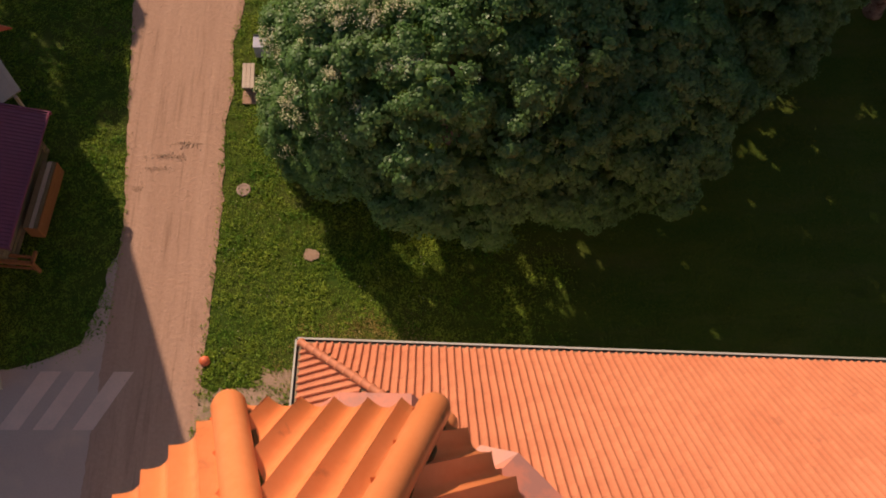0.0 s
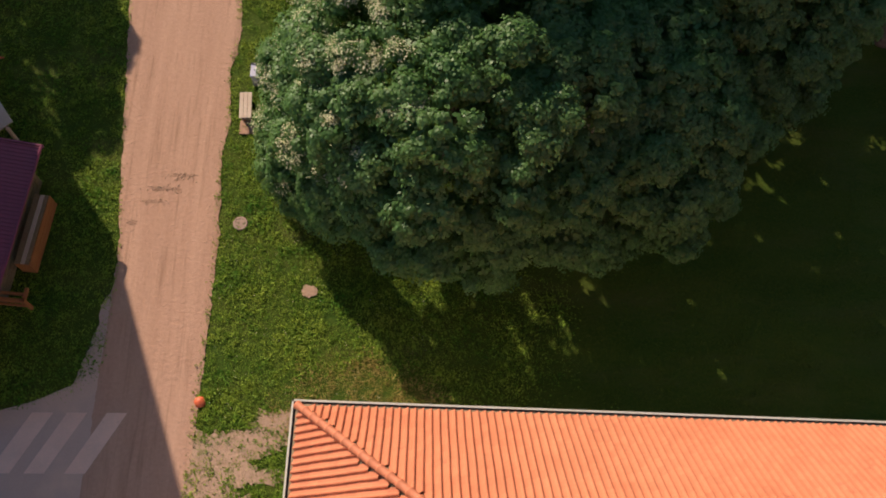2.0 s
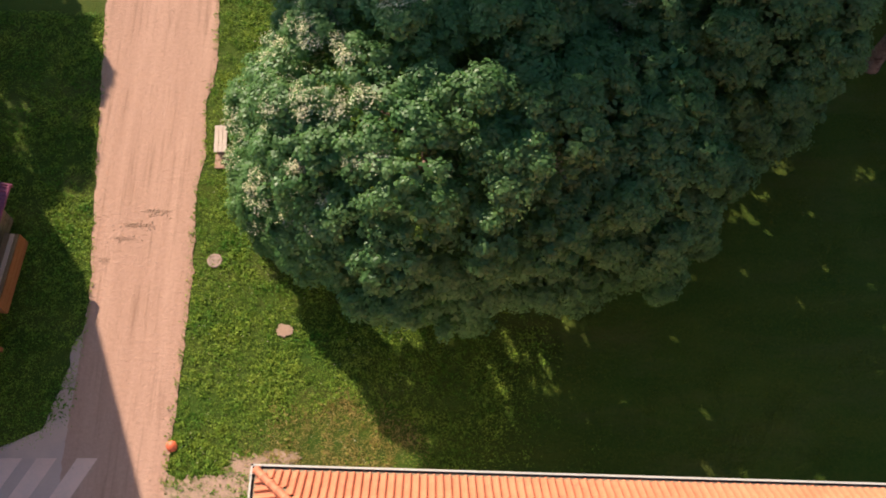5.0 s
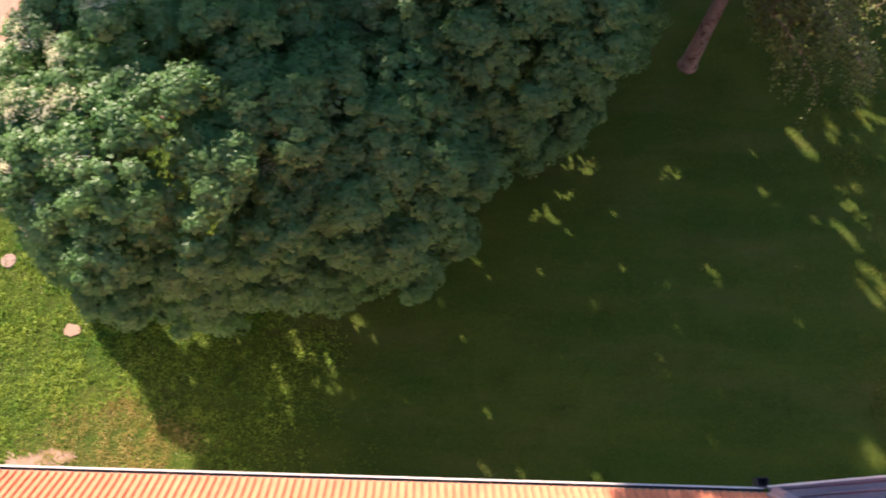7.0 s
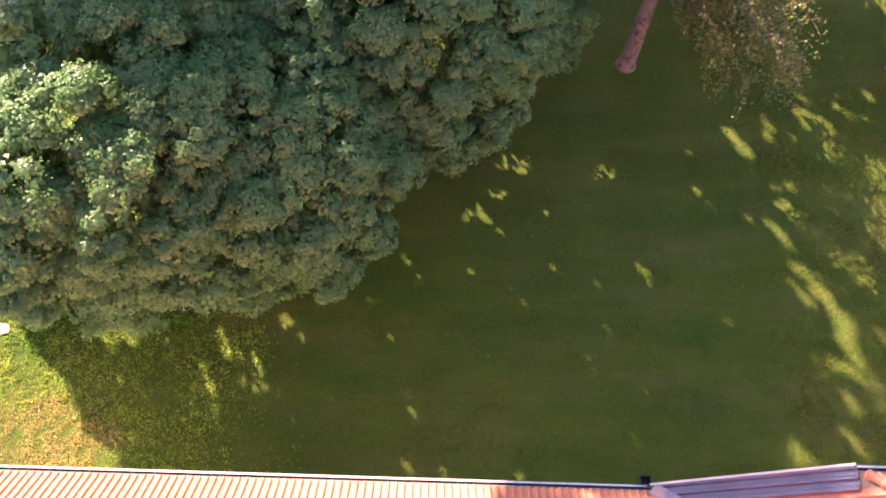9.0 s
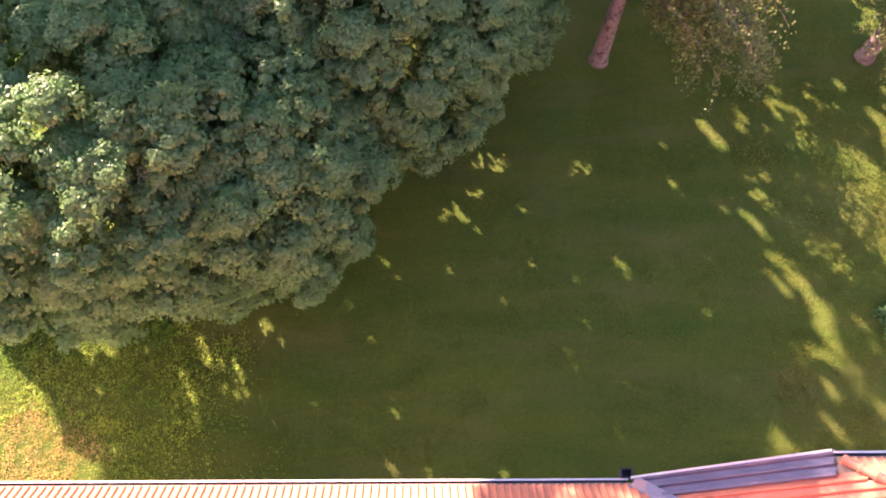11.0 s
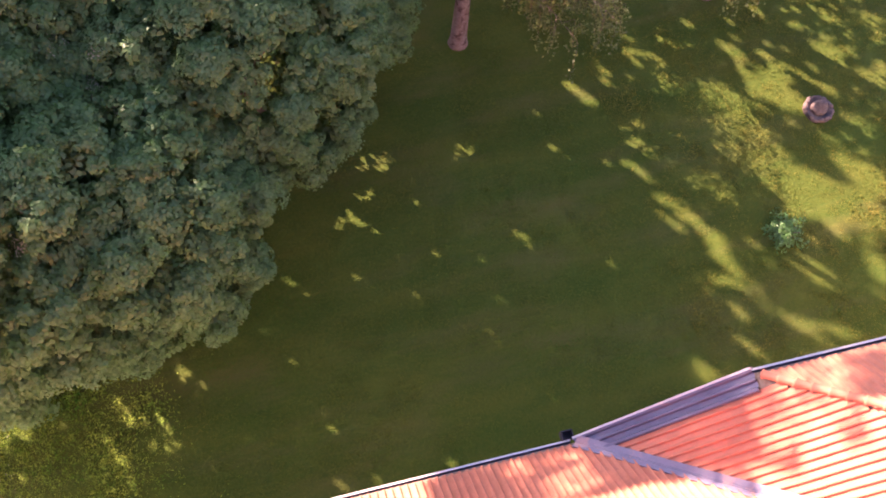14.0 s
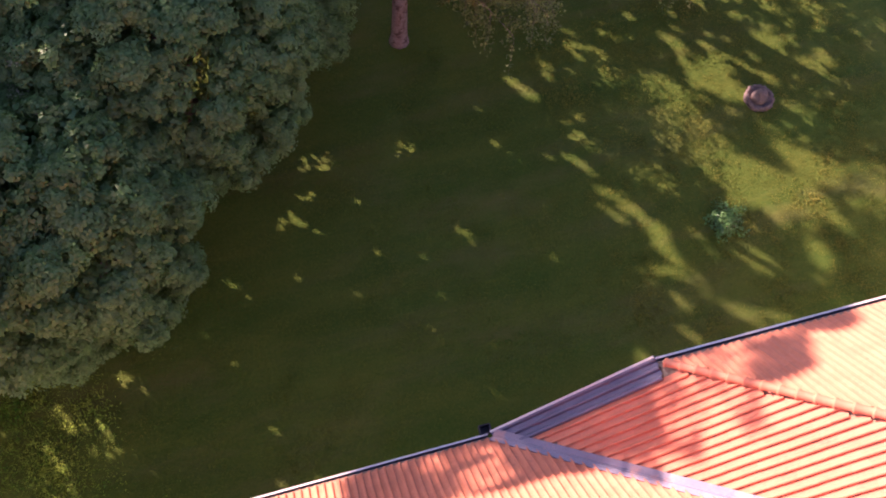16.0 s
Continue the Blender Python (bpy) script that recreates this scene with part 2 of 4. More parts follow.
def ground_sheet():
    """One sheet, fine near the place and coarse to the horizon."""
    near = [(-30 + 1.0 * i) for i in range(81)]
    xs = [-1500, -400, -150, -60] + near + [80, 160, 400, 1500]
    ys = [-1500, -400, -150, -60, -30, -15] + [(-5 + 1.0 * i) for i in range(51)] + [60, 90, 160, 400, 1500]
    vs = [(x, y, 0.025 * wobble(x, y, 0.22) - 0.025) for y in ys for x in xs]
    w = len(xs)
    fs = [(j * w + i, j * w + i + 1, j * w + i + w + 1, j * w + i + w) for j in range(len(ys) - 1) for i in range(w - 1)]
    return tagged(solid("ground", vs, fs, GRASS, smooth=True), "mown green lawn with dry and bare patches", "lawn", kind="structure")


ground_sheet()
road_left = lerp_of([(-20, -11.4), (14.7, -11.22), (17.4, -11.5), (20.9, -11.85), (23.7, -12.1), (26.7, -12.4), (60, -15.5)])
road_right = lerp_of([(-20, -8.4), (5.7, -7.65), (9.2, -7.52), (12, -7.46), (15.8, -7.44), (19.3, -7.67), (21, -7.45), (23.5, -7.7), (25, -7.4), (26.8, -7.5), (60, -9.5)])
tagged(sheet("road", road_left, road_right, -20, 60, 0.08, SAND, 0.014, 10, 0.075, 3.0), "dry packed sand lane with faint wheel tracks", "road", kind="structure")
yard_left = lerp_of([(-20, -30), (8.2, -30), (8.8, -14.6), (9.1, -13.5), (9.8, -12.1), (11.3, -11.72), (13.6, -11.35), (14.6, -10.95)])
tagged(sheet("pavement", yard_left, lambda y: -10.9, -20, 14.6, 0.08, ASPHALT, 0.006, 8, 0.15, 8.0), "grey worn yard paving beside the sand lane", "paving", kind="structure")


def patch(name, cx, cy, rx, ry, mat, z, k, label, category, kind="structure", n=180, rag=0.35):
    vs, fs = [(cx, cy, z)], []
    for ring, q in enumerate((0.5, 1.0)):
        for i in range(n):
            a = i * math.tau / n
            r = q * (1 + rag * q * (noise.noise(Vector((math.cos(a) * 1.5, math.sin(a) * 1.5, k))) + 0.7 * noise.noise(Vector((math.cos(a) * 5, math.sin(a) * 5, k))) + 0.5 * noise.noise(Vector((math.cos(a) * 16, math.sin(a) * 16, k)))))
            vs.append((cx + rx * r * math.cos(a), cy + ry * r * math.sin(a), z - 0.004 * ring))
    for i in range(n):
        j = (i + 1) % n
        fs += [(0, 1 + i, 1 + j), (1 + i, 1 + n + i, 1 + n + j, 1 + j)]
    return tagged(solid(name, vs, fs, mat, smooth=True), label, category, kind=kind)


EARTH = ((-6.5, 7.2, 1.2, 0.55), (-5.4, 7.8, 1.0, 0.42), (-4.4, 8.4, 0.9, 0.36), (-7.0, 6.1, 0.8, 0.8), (-5.6, 6.5, 0.9, 0.3), (-6.3, 5.2, 1.0, 0.55), (-7.1, 4.6, 0.7, 0.9), (-3.6, 8.8, 0.6, 0.2))
for i, (cx, cy, rx, ry) in enumerate(EARTH):
    patch("bare_ground", cx, cy, rx * 1.25, ry * 1.25, DIRT, 0.012 + 0.0012 * i, 2.0 + 1.7 * i, "bare trodden earth beside the lane and house corner", "bare earth", rag=0.55)
for i, (cx, cy, rx, ry) in enumerate(((-9.1, 18.4, 0.55, 0.06), (-9.7, 17.8, 0.5, 0.11), (-10.25, 17.2, 0.4, 0.07), (-10.9, 16.3, 0.2, 0.1))):
    patch("churned_sand", cx, cy, rx, ry, DAMPSAND, 0.021, 5.0 + 2.3 * i, "darker churned sand in the lane", "sand", n=90, rag=0.9)
# Three stripes of reflected light, drawn as pale flat shapes on the paving.
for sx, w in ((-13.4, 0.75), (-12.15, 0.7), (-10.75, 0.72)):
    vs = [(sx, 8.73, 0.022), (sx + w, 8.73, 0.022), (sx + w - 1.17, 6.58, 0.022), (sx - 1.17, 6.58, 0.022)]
    tagged(solid("ground_stripe", vs, [(0, 3, 2, 1)], PALE), "faint pale stripe of light painted on the yard paving", "road marking", "pale stripes on the yard", "structure")


# ---- the long house with its two roofs ----
HOUSE = pose(-2.715, 6.731, 0, 0, 0, -1.7)
EZ, HZ = 10.43, 14.06                       # the two eaves
PN, PW, P2 = math.tan(radians(51)), math.tan(radians(46)), math.tan(radians(46.5))
V0, V1 = 20.6, 24.05                        # where the verge starts and ends along the eave


def hp(u, v, z):
    return HOUSE @ Vector((u, v, z))


def plane_frame(origin, along, up):
    """A matrix whose x runs along the eave, y up the slope and z off the roof."""
    a, b = Vector(along).normalized(), Vector(up).normalized()
    c = a.cross(b)
    m = Matrix((a, b, c)).transposed().to_4x4()
    m.translation = origin
    return m


TILE_W, TILE_L = 0.19, 0.34


def tile_shape(mirror, w=TILE_W, l=TILE_L, t=0.016, roll=0.058):
    """One pantile: a shallow pan and a roll, lifted at its lower edge over the next one."""
    prof = [(0.0, 0.0), (0.28, 0.002), (0.52, 0.2 * roll), (0.66, 0.65 * roll), (0.79, roll), (0.91, 0.93 * roll), (0.99, 0.62 * roll), (1.02, 0.0)]
    vs, fs = [], []
    if mirror:
        prof = [(1 - x, z) for x, z in prof[::-1]]
    for y, lift in ((-0.03, 0.010), (l, 0.002)):
        vs += [(x * w, y, z + lift) for x, z in prof]
    n = len(prof)
    vs += [(x * w, -0.03, z + 0.010 - t) for x, z in prof]
    for i in range(n - 1):
        fs.append((i, i + 1, n + i + 1, n + i))
        fs.append((2 * n + i, 2 * n + i + 1, i + 1, i))
    return vs, fs


TILE_SHAPES = {q: tile_shape(q) for q in (False, True)}
tile_meshes = {q: mesh_of("tile", *TILE_SHAPES[q], TILE) for q in (False, True)}


def clip_field(frame_m, inside, u0, u1, length, parent, near=None, limit=300, mirror=False):
    """Tiles all over one slope. Those in the stretch given by near become pieces of their own, the rest one field."""
    cols, rows = int((u1 - u0) / TILE_W), int(length / TILE_L)
    base, faces = np.array(TILE_SHAPES[mirror][0]), np.array(TILE_SHAPES[mirror][1])
    vs, fs, made = [], [], 0
    for i in range(cols):
        for j in range(rows):
            u, v = u0 + i * TILE_W, 0.15 + j * TILE_L
            if not inside(u + TILE_W / 2, v + TILE_L / 2):
                continue
            jig = (0.003 * math.sin(i * 12.9 + j * 1.1), 0.006 * math.sin(i * 3.7 + j * 9.3), 0.002 * math.sin(i * 5.1 + j * 2.3))
            if near and made < limit and near(u, v):
                ob = new("tile", tile_meshes[mirror])
                ob.matrix_world = frame_m @ Matrix.Translation((u + jig[0], v + jig[1], jig[2])) @ Matrix.Rotation(0.008 * math.sin(i * 8.3 + j * 5.7), 4, "Z")
                ob.parent = parent
                made += 1
            else:
                fs.append(faces + len(vs) * len(base))
                vs.append(base + np.array((u + jig[0], v + jig[1], jig[2])))
    if vs:
        me = mesh_of("tile_field", np.concatenate(vs), np.concatenate(fs).tolist(), TILES)
        ob = new("tile_field", me)
        ob.matrix_world = frame_m
        ob.parent = parent
        ob["kind"] = "stuff"


def ridge_tile_mesh(l=0.42, r0=0.104, r1=0.088, sides=9, mat=TILE, t=0.018, domed=False):
    vs, fs = [], []
    rings = ((-0.035, r0 * 0.45), (0.0, r0 * 0.82), (0.075, r0), (l, r1)) if domed else ((0.0, r0 * 1.12), (0.045, r0 * 1.15), (0.06, r0 * 0.96), (l, r1))
    inner = 0.0 if domed else r0 - t
    for y, r in rings:
        for k in range(sides):
            a = math.pi * k / (sides - 1)
            vs.append((r * math.cos(a), y, r * math.sin(a) * 0.92))
    for k in range(sides):
        a = math.pi * k / (sides - 1)
        vs.append((inner * math.cos(a), rings[0][0] - 0.005 * domed, inner * math.sin(a) * 0.92))
    for s in range(3):
        for k in range(sides - 1):
            p = s * sides + k
            fs.append((p + sides, p + sides + 1, p + 1, p))
    for k in range(sides - 1):
        fs.append((k, k + 1, 4 * sides + k + 1, 4 * sides + k))
    return mesh_of("ridge_tile", vs, fs, mat, True)


def ridge_run(a, b, me, parent, step=0.36, lift=0.03):
    """Half-round tiles from a up to b."""
    a, b = Vector(a), Vector(b)
    d = (b - a).normalized()
    x = d.cross(Vector((0, 0, 1))).normalized()
    z = x.cross(d)
    m = Matrix((x, d, z)).transposed().to_4x4()
    for i in range(int((b - a).length / step)):
        ob = new("ridge_tile", me)
        q = m.copy()
        q.translation = a + d * (i * step) + z * lift
        ob.matrix_world = q @ Matrix.Rotation(0.02 * math.sin(i * 5.3), 4, "Z")
        ob.parent = parent


RIDGE_D = 6.2                               # from eave to ridge, in plan
house = empty("house", hp(12, -6, 0))
house.matrix_world = Matrix.Translation(hp(12, -6, 0))
tagged(house, "long plastered house under hipped orange clay-tile roofs", "house")
bpy.context.view_layer.update()


def under(ob):
    ob.parent = house
    ob.matrix_parent_inverse = house.matrix_world.inverted()
    return ob


roof_low, roof_high = empty("roof"), empty("roof")
for r in (roof_low, roof_high):
    under(r)
bpy.context.view_layer.update()


def slab(name, pts, thick, mat, parent):
    """A roof board under the tiles."""
    pts = [Vector(p) for p in pts]
    nrm = (pts[1] - pts[0]).cross(pts[2] - pts[0]).normalized()
    if nrm.z < 0:
        nrm = -nrm
    n = len(pts)
    vs = [p - nrm * 0.012 for p in pts] + [p - nrm * thick for p in pts]
    fs = [tuple(range(n)), tuple(range(2 * n - 1, n - 1, -1))] + [(i, n + i, n + (i + 1) % n, (i + 1) % n) for i in range(n)]
    return solid(name, vs, fs, mat, parent)


dW = RIDGE_D * PN / PW                      # run of the end slope
RZ = EZ + RIDGE_D * PN
valley = lambda d: V0 + d * PN / P2
slab("roof_board", [hp(0, 0, EZ), hp(V0, 0, EZ), hp(valley(RIDGE_D), -RIDGE_D, RZ), hp(dW, -RIDGE_D, RZ)], 0.12, LOG, roof_low)
slab("roof_board", [hp(0, 0, EZ), hp(dW, -RIDGE_D, RZ), hp(0, -2 * RIDGE_D, EZ)], 0.12, LOG, roof_low)
slab("roof_board", [hp(0, -2 * RIDGE_D, EZ), hp(dW, -RIDGE_D, RZ), hp(valley(RIDGE_D), -RIDGE_D, RZ), hp(valley(RIDGE_D), -2 * RIDGE_D, EZ)], 0.12, TILES, roof_low)
HD = 7.5                                    # the high roof, eave to ridge
hipx = lambda d: V1 + d * 1.01
HRZ = HZ + HD * P2 * 1.01
slab("roof_board", [hp(V0, 0, EZ), hp(V1, 0, HZ), hp(hipx(HD), -HD, HRZ), hp(hipx(HD), -HD - 2, HRZ), hp(valley(HD), -HD - 2, EZ + HD * PN)], 0.12, LOG, roof_high)
slab("roof_board", [hp(V1, 0, HZ), hp(52, 0, HZ), hp(52, -HD, HRZ), hp(hipx(HD), -HD, HRZ)], 0.12, LOG, roof_high)
slab("roof_board", [hp(hipx(HD), -HD, HRZ), hp(52, -HD, HRZ), hp(52, -2 * HD, HZ), hp(V1, -2 * HD, HZ)], 0.12, TILES, roof_high)

fN = plane_frame(hp(V0, 0, EZ), HOUSE.to_3x3() @ Vector((-1, 0, 0)), HOUSE.to_3x3() @ Vector((0, -1, PN)))
cN, cW, c2 = math.cos(math.atan(PN)), math.cos(math.atan(PW)), math.cos(math.atan(P2))


def in_north(u, s):                          # u counted back from the verge corner
    d = s * cN
    x = V0 - u
    return d < RIDGE_D and x > d * PN / PW + 0.05 and x < valley(d) - 0.13


clip_field(fN, in_north, -RIDGE_D * PN / P2, V0, RIDGE_D / cN, roof_low, lambda u, s: V0 - u < 6.5 and s < 3.0, mirror=True)
fW = plane_frame(hp(0, 0, EZ), HOUSE.to_3x3() @ Vector((0, -1, 0)), HOUSE.to_3x3() @ Vector((1, 0, PW)))


def in_west(v, s):
    d = s * cW
    lim = d * PW / PN
    return lim + 0.05 < v < 2 * RIDGE_D - lim


clip_field(fW, in_west, 0, 2 * RIDGE_D, dW / cW, roof_low, lambda v, s: v < 4.0)
f2 = plane_frame(hp(V0, 0, EZ), HOUSE.to_3x3() @ Vector((0, -1, 0)), HOUSE.to_3x3() @ Vector((1, 0, P2)))


def in_verge(v, s):
    x = V0 + s * c2
    return 0.42 < v < HD + 2 and valley(v) + 0.16 < x < hipx(v) - 0.03


clip_field(f2, in_verge, 0, HD + 2, 12 / c2, roof_high, lambda v, s: v < 4.0)
f3 = plane_frame(hp(52, 0, HZ), HOUSE.to_3x3() @ Vector((-1, 0, 0)), HOUSE.to_3x3() @ Vector((0, -1, P2)))


def in_high(u, s):
    d = s * c2
    return d < HD and 52 - u > hipx(d) + 0.03


clip_field(f3, in_high, 0, 52 - V1, HD / c2, roof_high, lambda u, s: 52 - u < 30 and s < 3.5, mirror=True)

ridge_mesh = ridge_tile_mesh()
ridge_run(hp(0.08, -0.08, EZ + 0.08), hp(dW, -RIDGE_D, RZ), ridge_mesh, roof_low, lift=0.05)
ridge_run(hp(dW, -RIDGE_D, RZ), hp(valley(RIDGE_D), -RIDGE_D, RZ), ridge_mesh, roof_low, lift=0.05)
ridge_run(hp(V1 + 0.12, -0.12, HZ + 0.1), hp(hipx(HD), -HD, HRZ), ridge_mesh, roof_high, lift=0.05)
ridge_run(hp(hipx(HD), -HD, HRZ), hp(52, -HD, HRZ), ridge_mesh, roof_high, lift=0.05)


def channel(name, a, b, profile, mat, parent, side):
    """A bent sheet with the given (out, up) profile, drawn from a to b; side: the outward way."""
    a, b, side = Vector(a), Vector(b), Vector(side).normalized()
    up = (b - a).normalized().cross(side)
    if up.z < 0:
        up = -up
    n = len(profile)
    vs = [p + side * o + up * h for p in (a, b) for o, h in profile]
    fs = [(i, i + 1, n + i + 1, n + i) for i in range(n - 1)]
    return solid(name, vs, fs, mat, parent)


OUT = HOUSE.to_3x3() @ Vector((0, 1, 0))
WEST = HOUSE.to_3x3() @ Vector((-1, 0, 0))
trough = [(-0.16, 0.03), (-0.15, -0.07), (-0.10, -0.115), (-0.02, -0.12), (0.04, -0.08), (0.05, 0.0), (0.05, 0.012), (0.058, 0.012), (0.058, -0.09), (-0.02, -0.135), (-0.16, -0.08)]
rim = [(0.052, 0.005), (0.052, 0.022), (0.10, 0.022), (0.10, -0.02), (0.092, -0.02), (0.092, 0.005)]
for a, b, side in ((hp(-0.1, 0, EZ), hp(V0 - 0.1, 0, EZ), OUT), (hp(0, 0.1, EZ), hp(0, -2 * RIDGE_D, EZ), WEST), (hp(V1 - 0.05, 0, HZ), hp(52, 0, HZ), OUT)):
    g = channel("gutter", a, b, trough, DARKZINC, house, side)
    under(g)
    e = channel("gutter_edge", a, b, rim, PALEZINC, g, side)
# wide sheet-metal channel along the verge
verge_profile = [(0.10, -0.10), (0.10, 0.07), (0.05, 0.075), (0.03, 0.065), (0.0, 0.004), (-0.10, 0.004), (-0.13, 0.075), (-0.17, 0.075), (-0.20, 0.006), (-0.31, 0.008), (-0.34, 0.085), (-0.40, 0.085), (-0.43, 0.02)]
vg = under(channel("verge_channel", hp(V0 + 0.02, 0, EZ + 0.02), hp(V1 - 0.02, 0, HZ + 0.02), verge_profile, ZINC, house, OUT))
tagged(vg, "dull grey folded sheet-metal channel")
channel("verge_edge", hp(V0 + 0.02, 0, EZ + 0.02), hp(V1 - 0.02, 0, HZ + 0.02), [(0.085, 0.075), (0.085, 0.092), (0.135, 0.092), (0.135, -0.10), (0.125, -0.10), (0.125, 0.075)], PALEZINC, vg, OUT)
vl = valley
val = under(channel("valley_sheet", hp(V0 + 0.05, -0.05, EZ + 0.06), hp(vl(RIDGE_D), -RIDGE_D, RZ), [(-0.18, 0.10), (-0.16, 0.175), (-0.025, 0.11), (0.0, 0.13), (0.025, 0.11), (0.16, 0.175), (0.18, 0.10)], VALLEYZINC, house,
                    (hp(vl(1), -1, 0) - hp(vl(0), 0, 0)).cross(Vector((0, 0, 1)))))
# rain hopper at the foot of the verge
hop = bmesh.new()
for lo, hi in (((-0.16, 0.10, -0.22), (0.14, 0.13, 0.06)), ((-0.16, 0.31, -0.22), (0.14, 0.34, 0.06)), ((-0.16, 0.13, -0.22), (-0.13, 0.31, 0.06)), ((0.11, 0.13, -0.22), (0.14, 0.31, 0.06)), ((-0.13, 0.13, -0.22), (0.11, 0.31, -0.18))):
    box(hop, lo, hi, HOUSE @ Matrix.Translation((V0 - 0.12, 0, EZ)))
hopper = under(part("rain_hopper", hop, DARK, house, "dark open sheet-metal rain hopper"))
part("downpipe", tube([hp(V0 - 0.13, 0.22, EZ - 0.2), hp(V0 - 0.13, 0.22, EZ - 0.5), hp(V0 - 0.13, -0.28, EZ - 1.0), hp(V0 - 0.13, -0.28, 0.1)], [0.05] * 4), ZINC, hopper)


def wall_with_windows(a, b, z0, z1, wins, thick=0.45):
    """A plastered wall from a to b with real window openings; wins: (start, end, low, high) along it."""
    a, b = Vector(a), Vector(b)
    d = (b - a)
    length = d.length
    d.normalize()
    m = Matrix((d, d.cross(Vector((0, 0, -1))), Vector((0, 0, 1)))).transposed().to_4x4()
    m.translation = a
    bm = bmesh.new()
    x = 0.0
    for s, e, lo, hi in wins:
        box(bm, (x, 0, z0), (s, thick, z1), m)
        box(bm, (s, 0, z0), (e, thick, lo), m)
        box(bm, (s, 0, hi), (e, thick, z1), m)
        x = e
    box(bm, (x, 0, z0), (length, thick, z1), m)
    w = under(part("wall", bm, PLASTER, house))
    for s, e, lo, hi in wins:
        fr = bmesh.new()
        for p, q in (((s, 0.14, lo), (s + 0.07, 0.2, hi)), ((e - 0.07, 0.14, lo), (e, 0.2, hi)), ((s, 0.14, lo), (e, 0.2, lo + 0.07)), ((s, 0.14, hi - 0.07), (e, 0.2, hi)), (((s + e) / 2 - 0.03, 0.14, lo), ((s + e) / 2 + 0.03, 0.2, hi))):
            box(fr, p, q, m)
        win = part("window", fr, PALEBOARD, w)
    return w


low_wins = [(1.6 + 2.9 * i, 2.7 + 2.9 * i, 6.2, 8.2) for i in range(6)]
wall_with_windows(hp(V0, -0.45, 0), hp(0.4, -0.45, 0), 0, EZ - 0.3, low_wins)
wall_with_windows(hp(0.45, -0.5, 0), hp(0.45, -2 * RIDGE_D + 0.4, 0), 0, EZ - 0.3, [(1.5 + 2.6 * i, 2.6 + 2.6 * i, 6.2, 8.2) for i in range(4)])
wall_with_windows(hp(0.45, -2 * RIDGE_D + 0.4, 0), hp(30, -2 * RIDGE_D + 0.4, 0), 0, EZ - 0.3, [])
wall_with_windows(hp(51.5, -0.45, 0), hp(V1, -0.45, 0), 0, HZ - 0.3, [(2 + 3.2 * i, 3.2 + 3.2 * i, 6.5, 8.8) for i in range(8)])
gv = [hp(V0, -0.45, 0), hp(V1, -0.45, 0), hp(V1, -0.45, HZ - 0.15), hp(V0, -0.45, EZ - 0.15)]
under(solid("wall", gv + [p - OUT * 0.45 for p in gv], [(3, 2, 1, 0), (4, 5, 6, 7), (0, 1, 5, 4), (1, 2, 6, 5), (2, 3, 7, 6), (3, 0, 4, 7)], PLASTER, house))

# ---- the tiled tower beside the roof ----
TC = Vector((-0.584, -0.286, 0))
A0 = 66.9                                   # bearing of one hip
tower = empty("tower", TC)
tagged(tower, "eight-sided tower with tiered smooth orange tile roof", "tower")
bpy.context.view_layer.update()


def corner(k, r, z):
    a = radians(A0 + 45 * k)
    return Vector((TC.x + r * math.cos(a), TC.y + r * math.sin(a), z))


def keep(ob, top):
    ob.parent = top
    ob.matrix_parent_inverse = top.matrix_world.inverted()
    return ob


def prism(name, r, z0, z1, mat):
    bm = bmesh.new()
    lo, hi = [[bm.verts.new(corner(k, r, z)) for k in range(8)] for z in (z0, z1)]
    for k in range(8):
        bm.faces.new((lo[k], lo[(k + 1) % 8], hi[(k + 1) % 8], hi[k]))
    bm.faces.new(hi)
    bm.faces.new(lo[::-1])
    return keep(part(name, bm, mat), tower)


prism("wall", 2.30, 0.0, 21.8, PLASTER)
prism("drum", 1.65, 21.8, 25.3, PLASTER)


def cap_strip(f, x0, w, shear, length):
    """One smooth wave of the tower roof, drawn up the slope beside its hip."""
    prof = [(q / 12, 0.095 * (1 - math.sin(math.pi * (q / 12) ** 0.85))) for q in range(13)]
    n, vs, fs = len(prof), [], []
    for y, q in ((-0.05, 0.72), (-0.045, 1.0), (length * 0.5, 1.0), (length, 0.9)):
        vs += [f @ Vector((x0 + x * w + shear * y, y, 0.012 + z * q)) for x, z in prof]
    vs += [f @ Vector((x0 + x * w - shear * 0.05, -0.05, 0.012 + z * 0.72 - 0.022)) for x, z in prof]
    for s in range(3):
        fs += [(s * n + i, s * n + i + 1, (s + 1) * n + i + 1, (s + 1) * n + i) for i in range(n - 1)]
    fs += [(4 * n + i, 4 * n + i + 1, i + 1, i) for i in range(n - 1)]
    return mesh_of("tile", vs, fs, GLAZED, True)


cap_ridge = ridge_tile_mesh(2.7, 0.14, 0.13, 13, GLAZED, domed=True)

cap_ridge_short = ridge_tile_mesh(1.85, 0.14, 0.13, 13, GLAZED, domed=True)


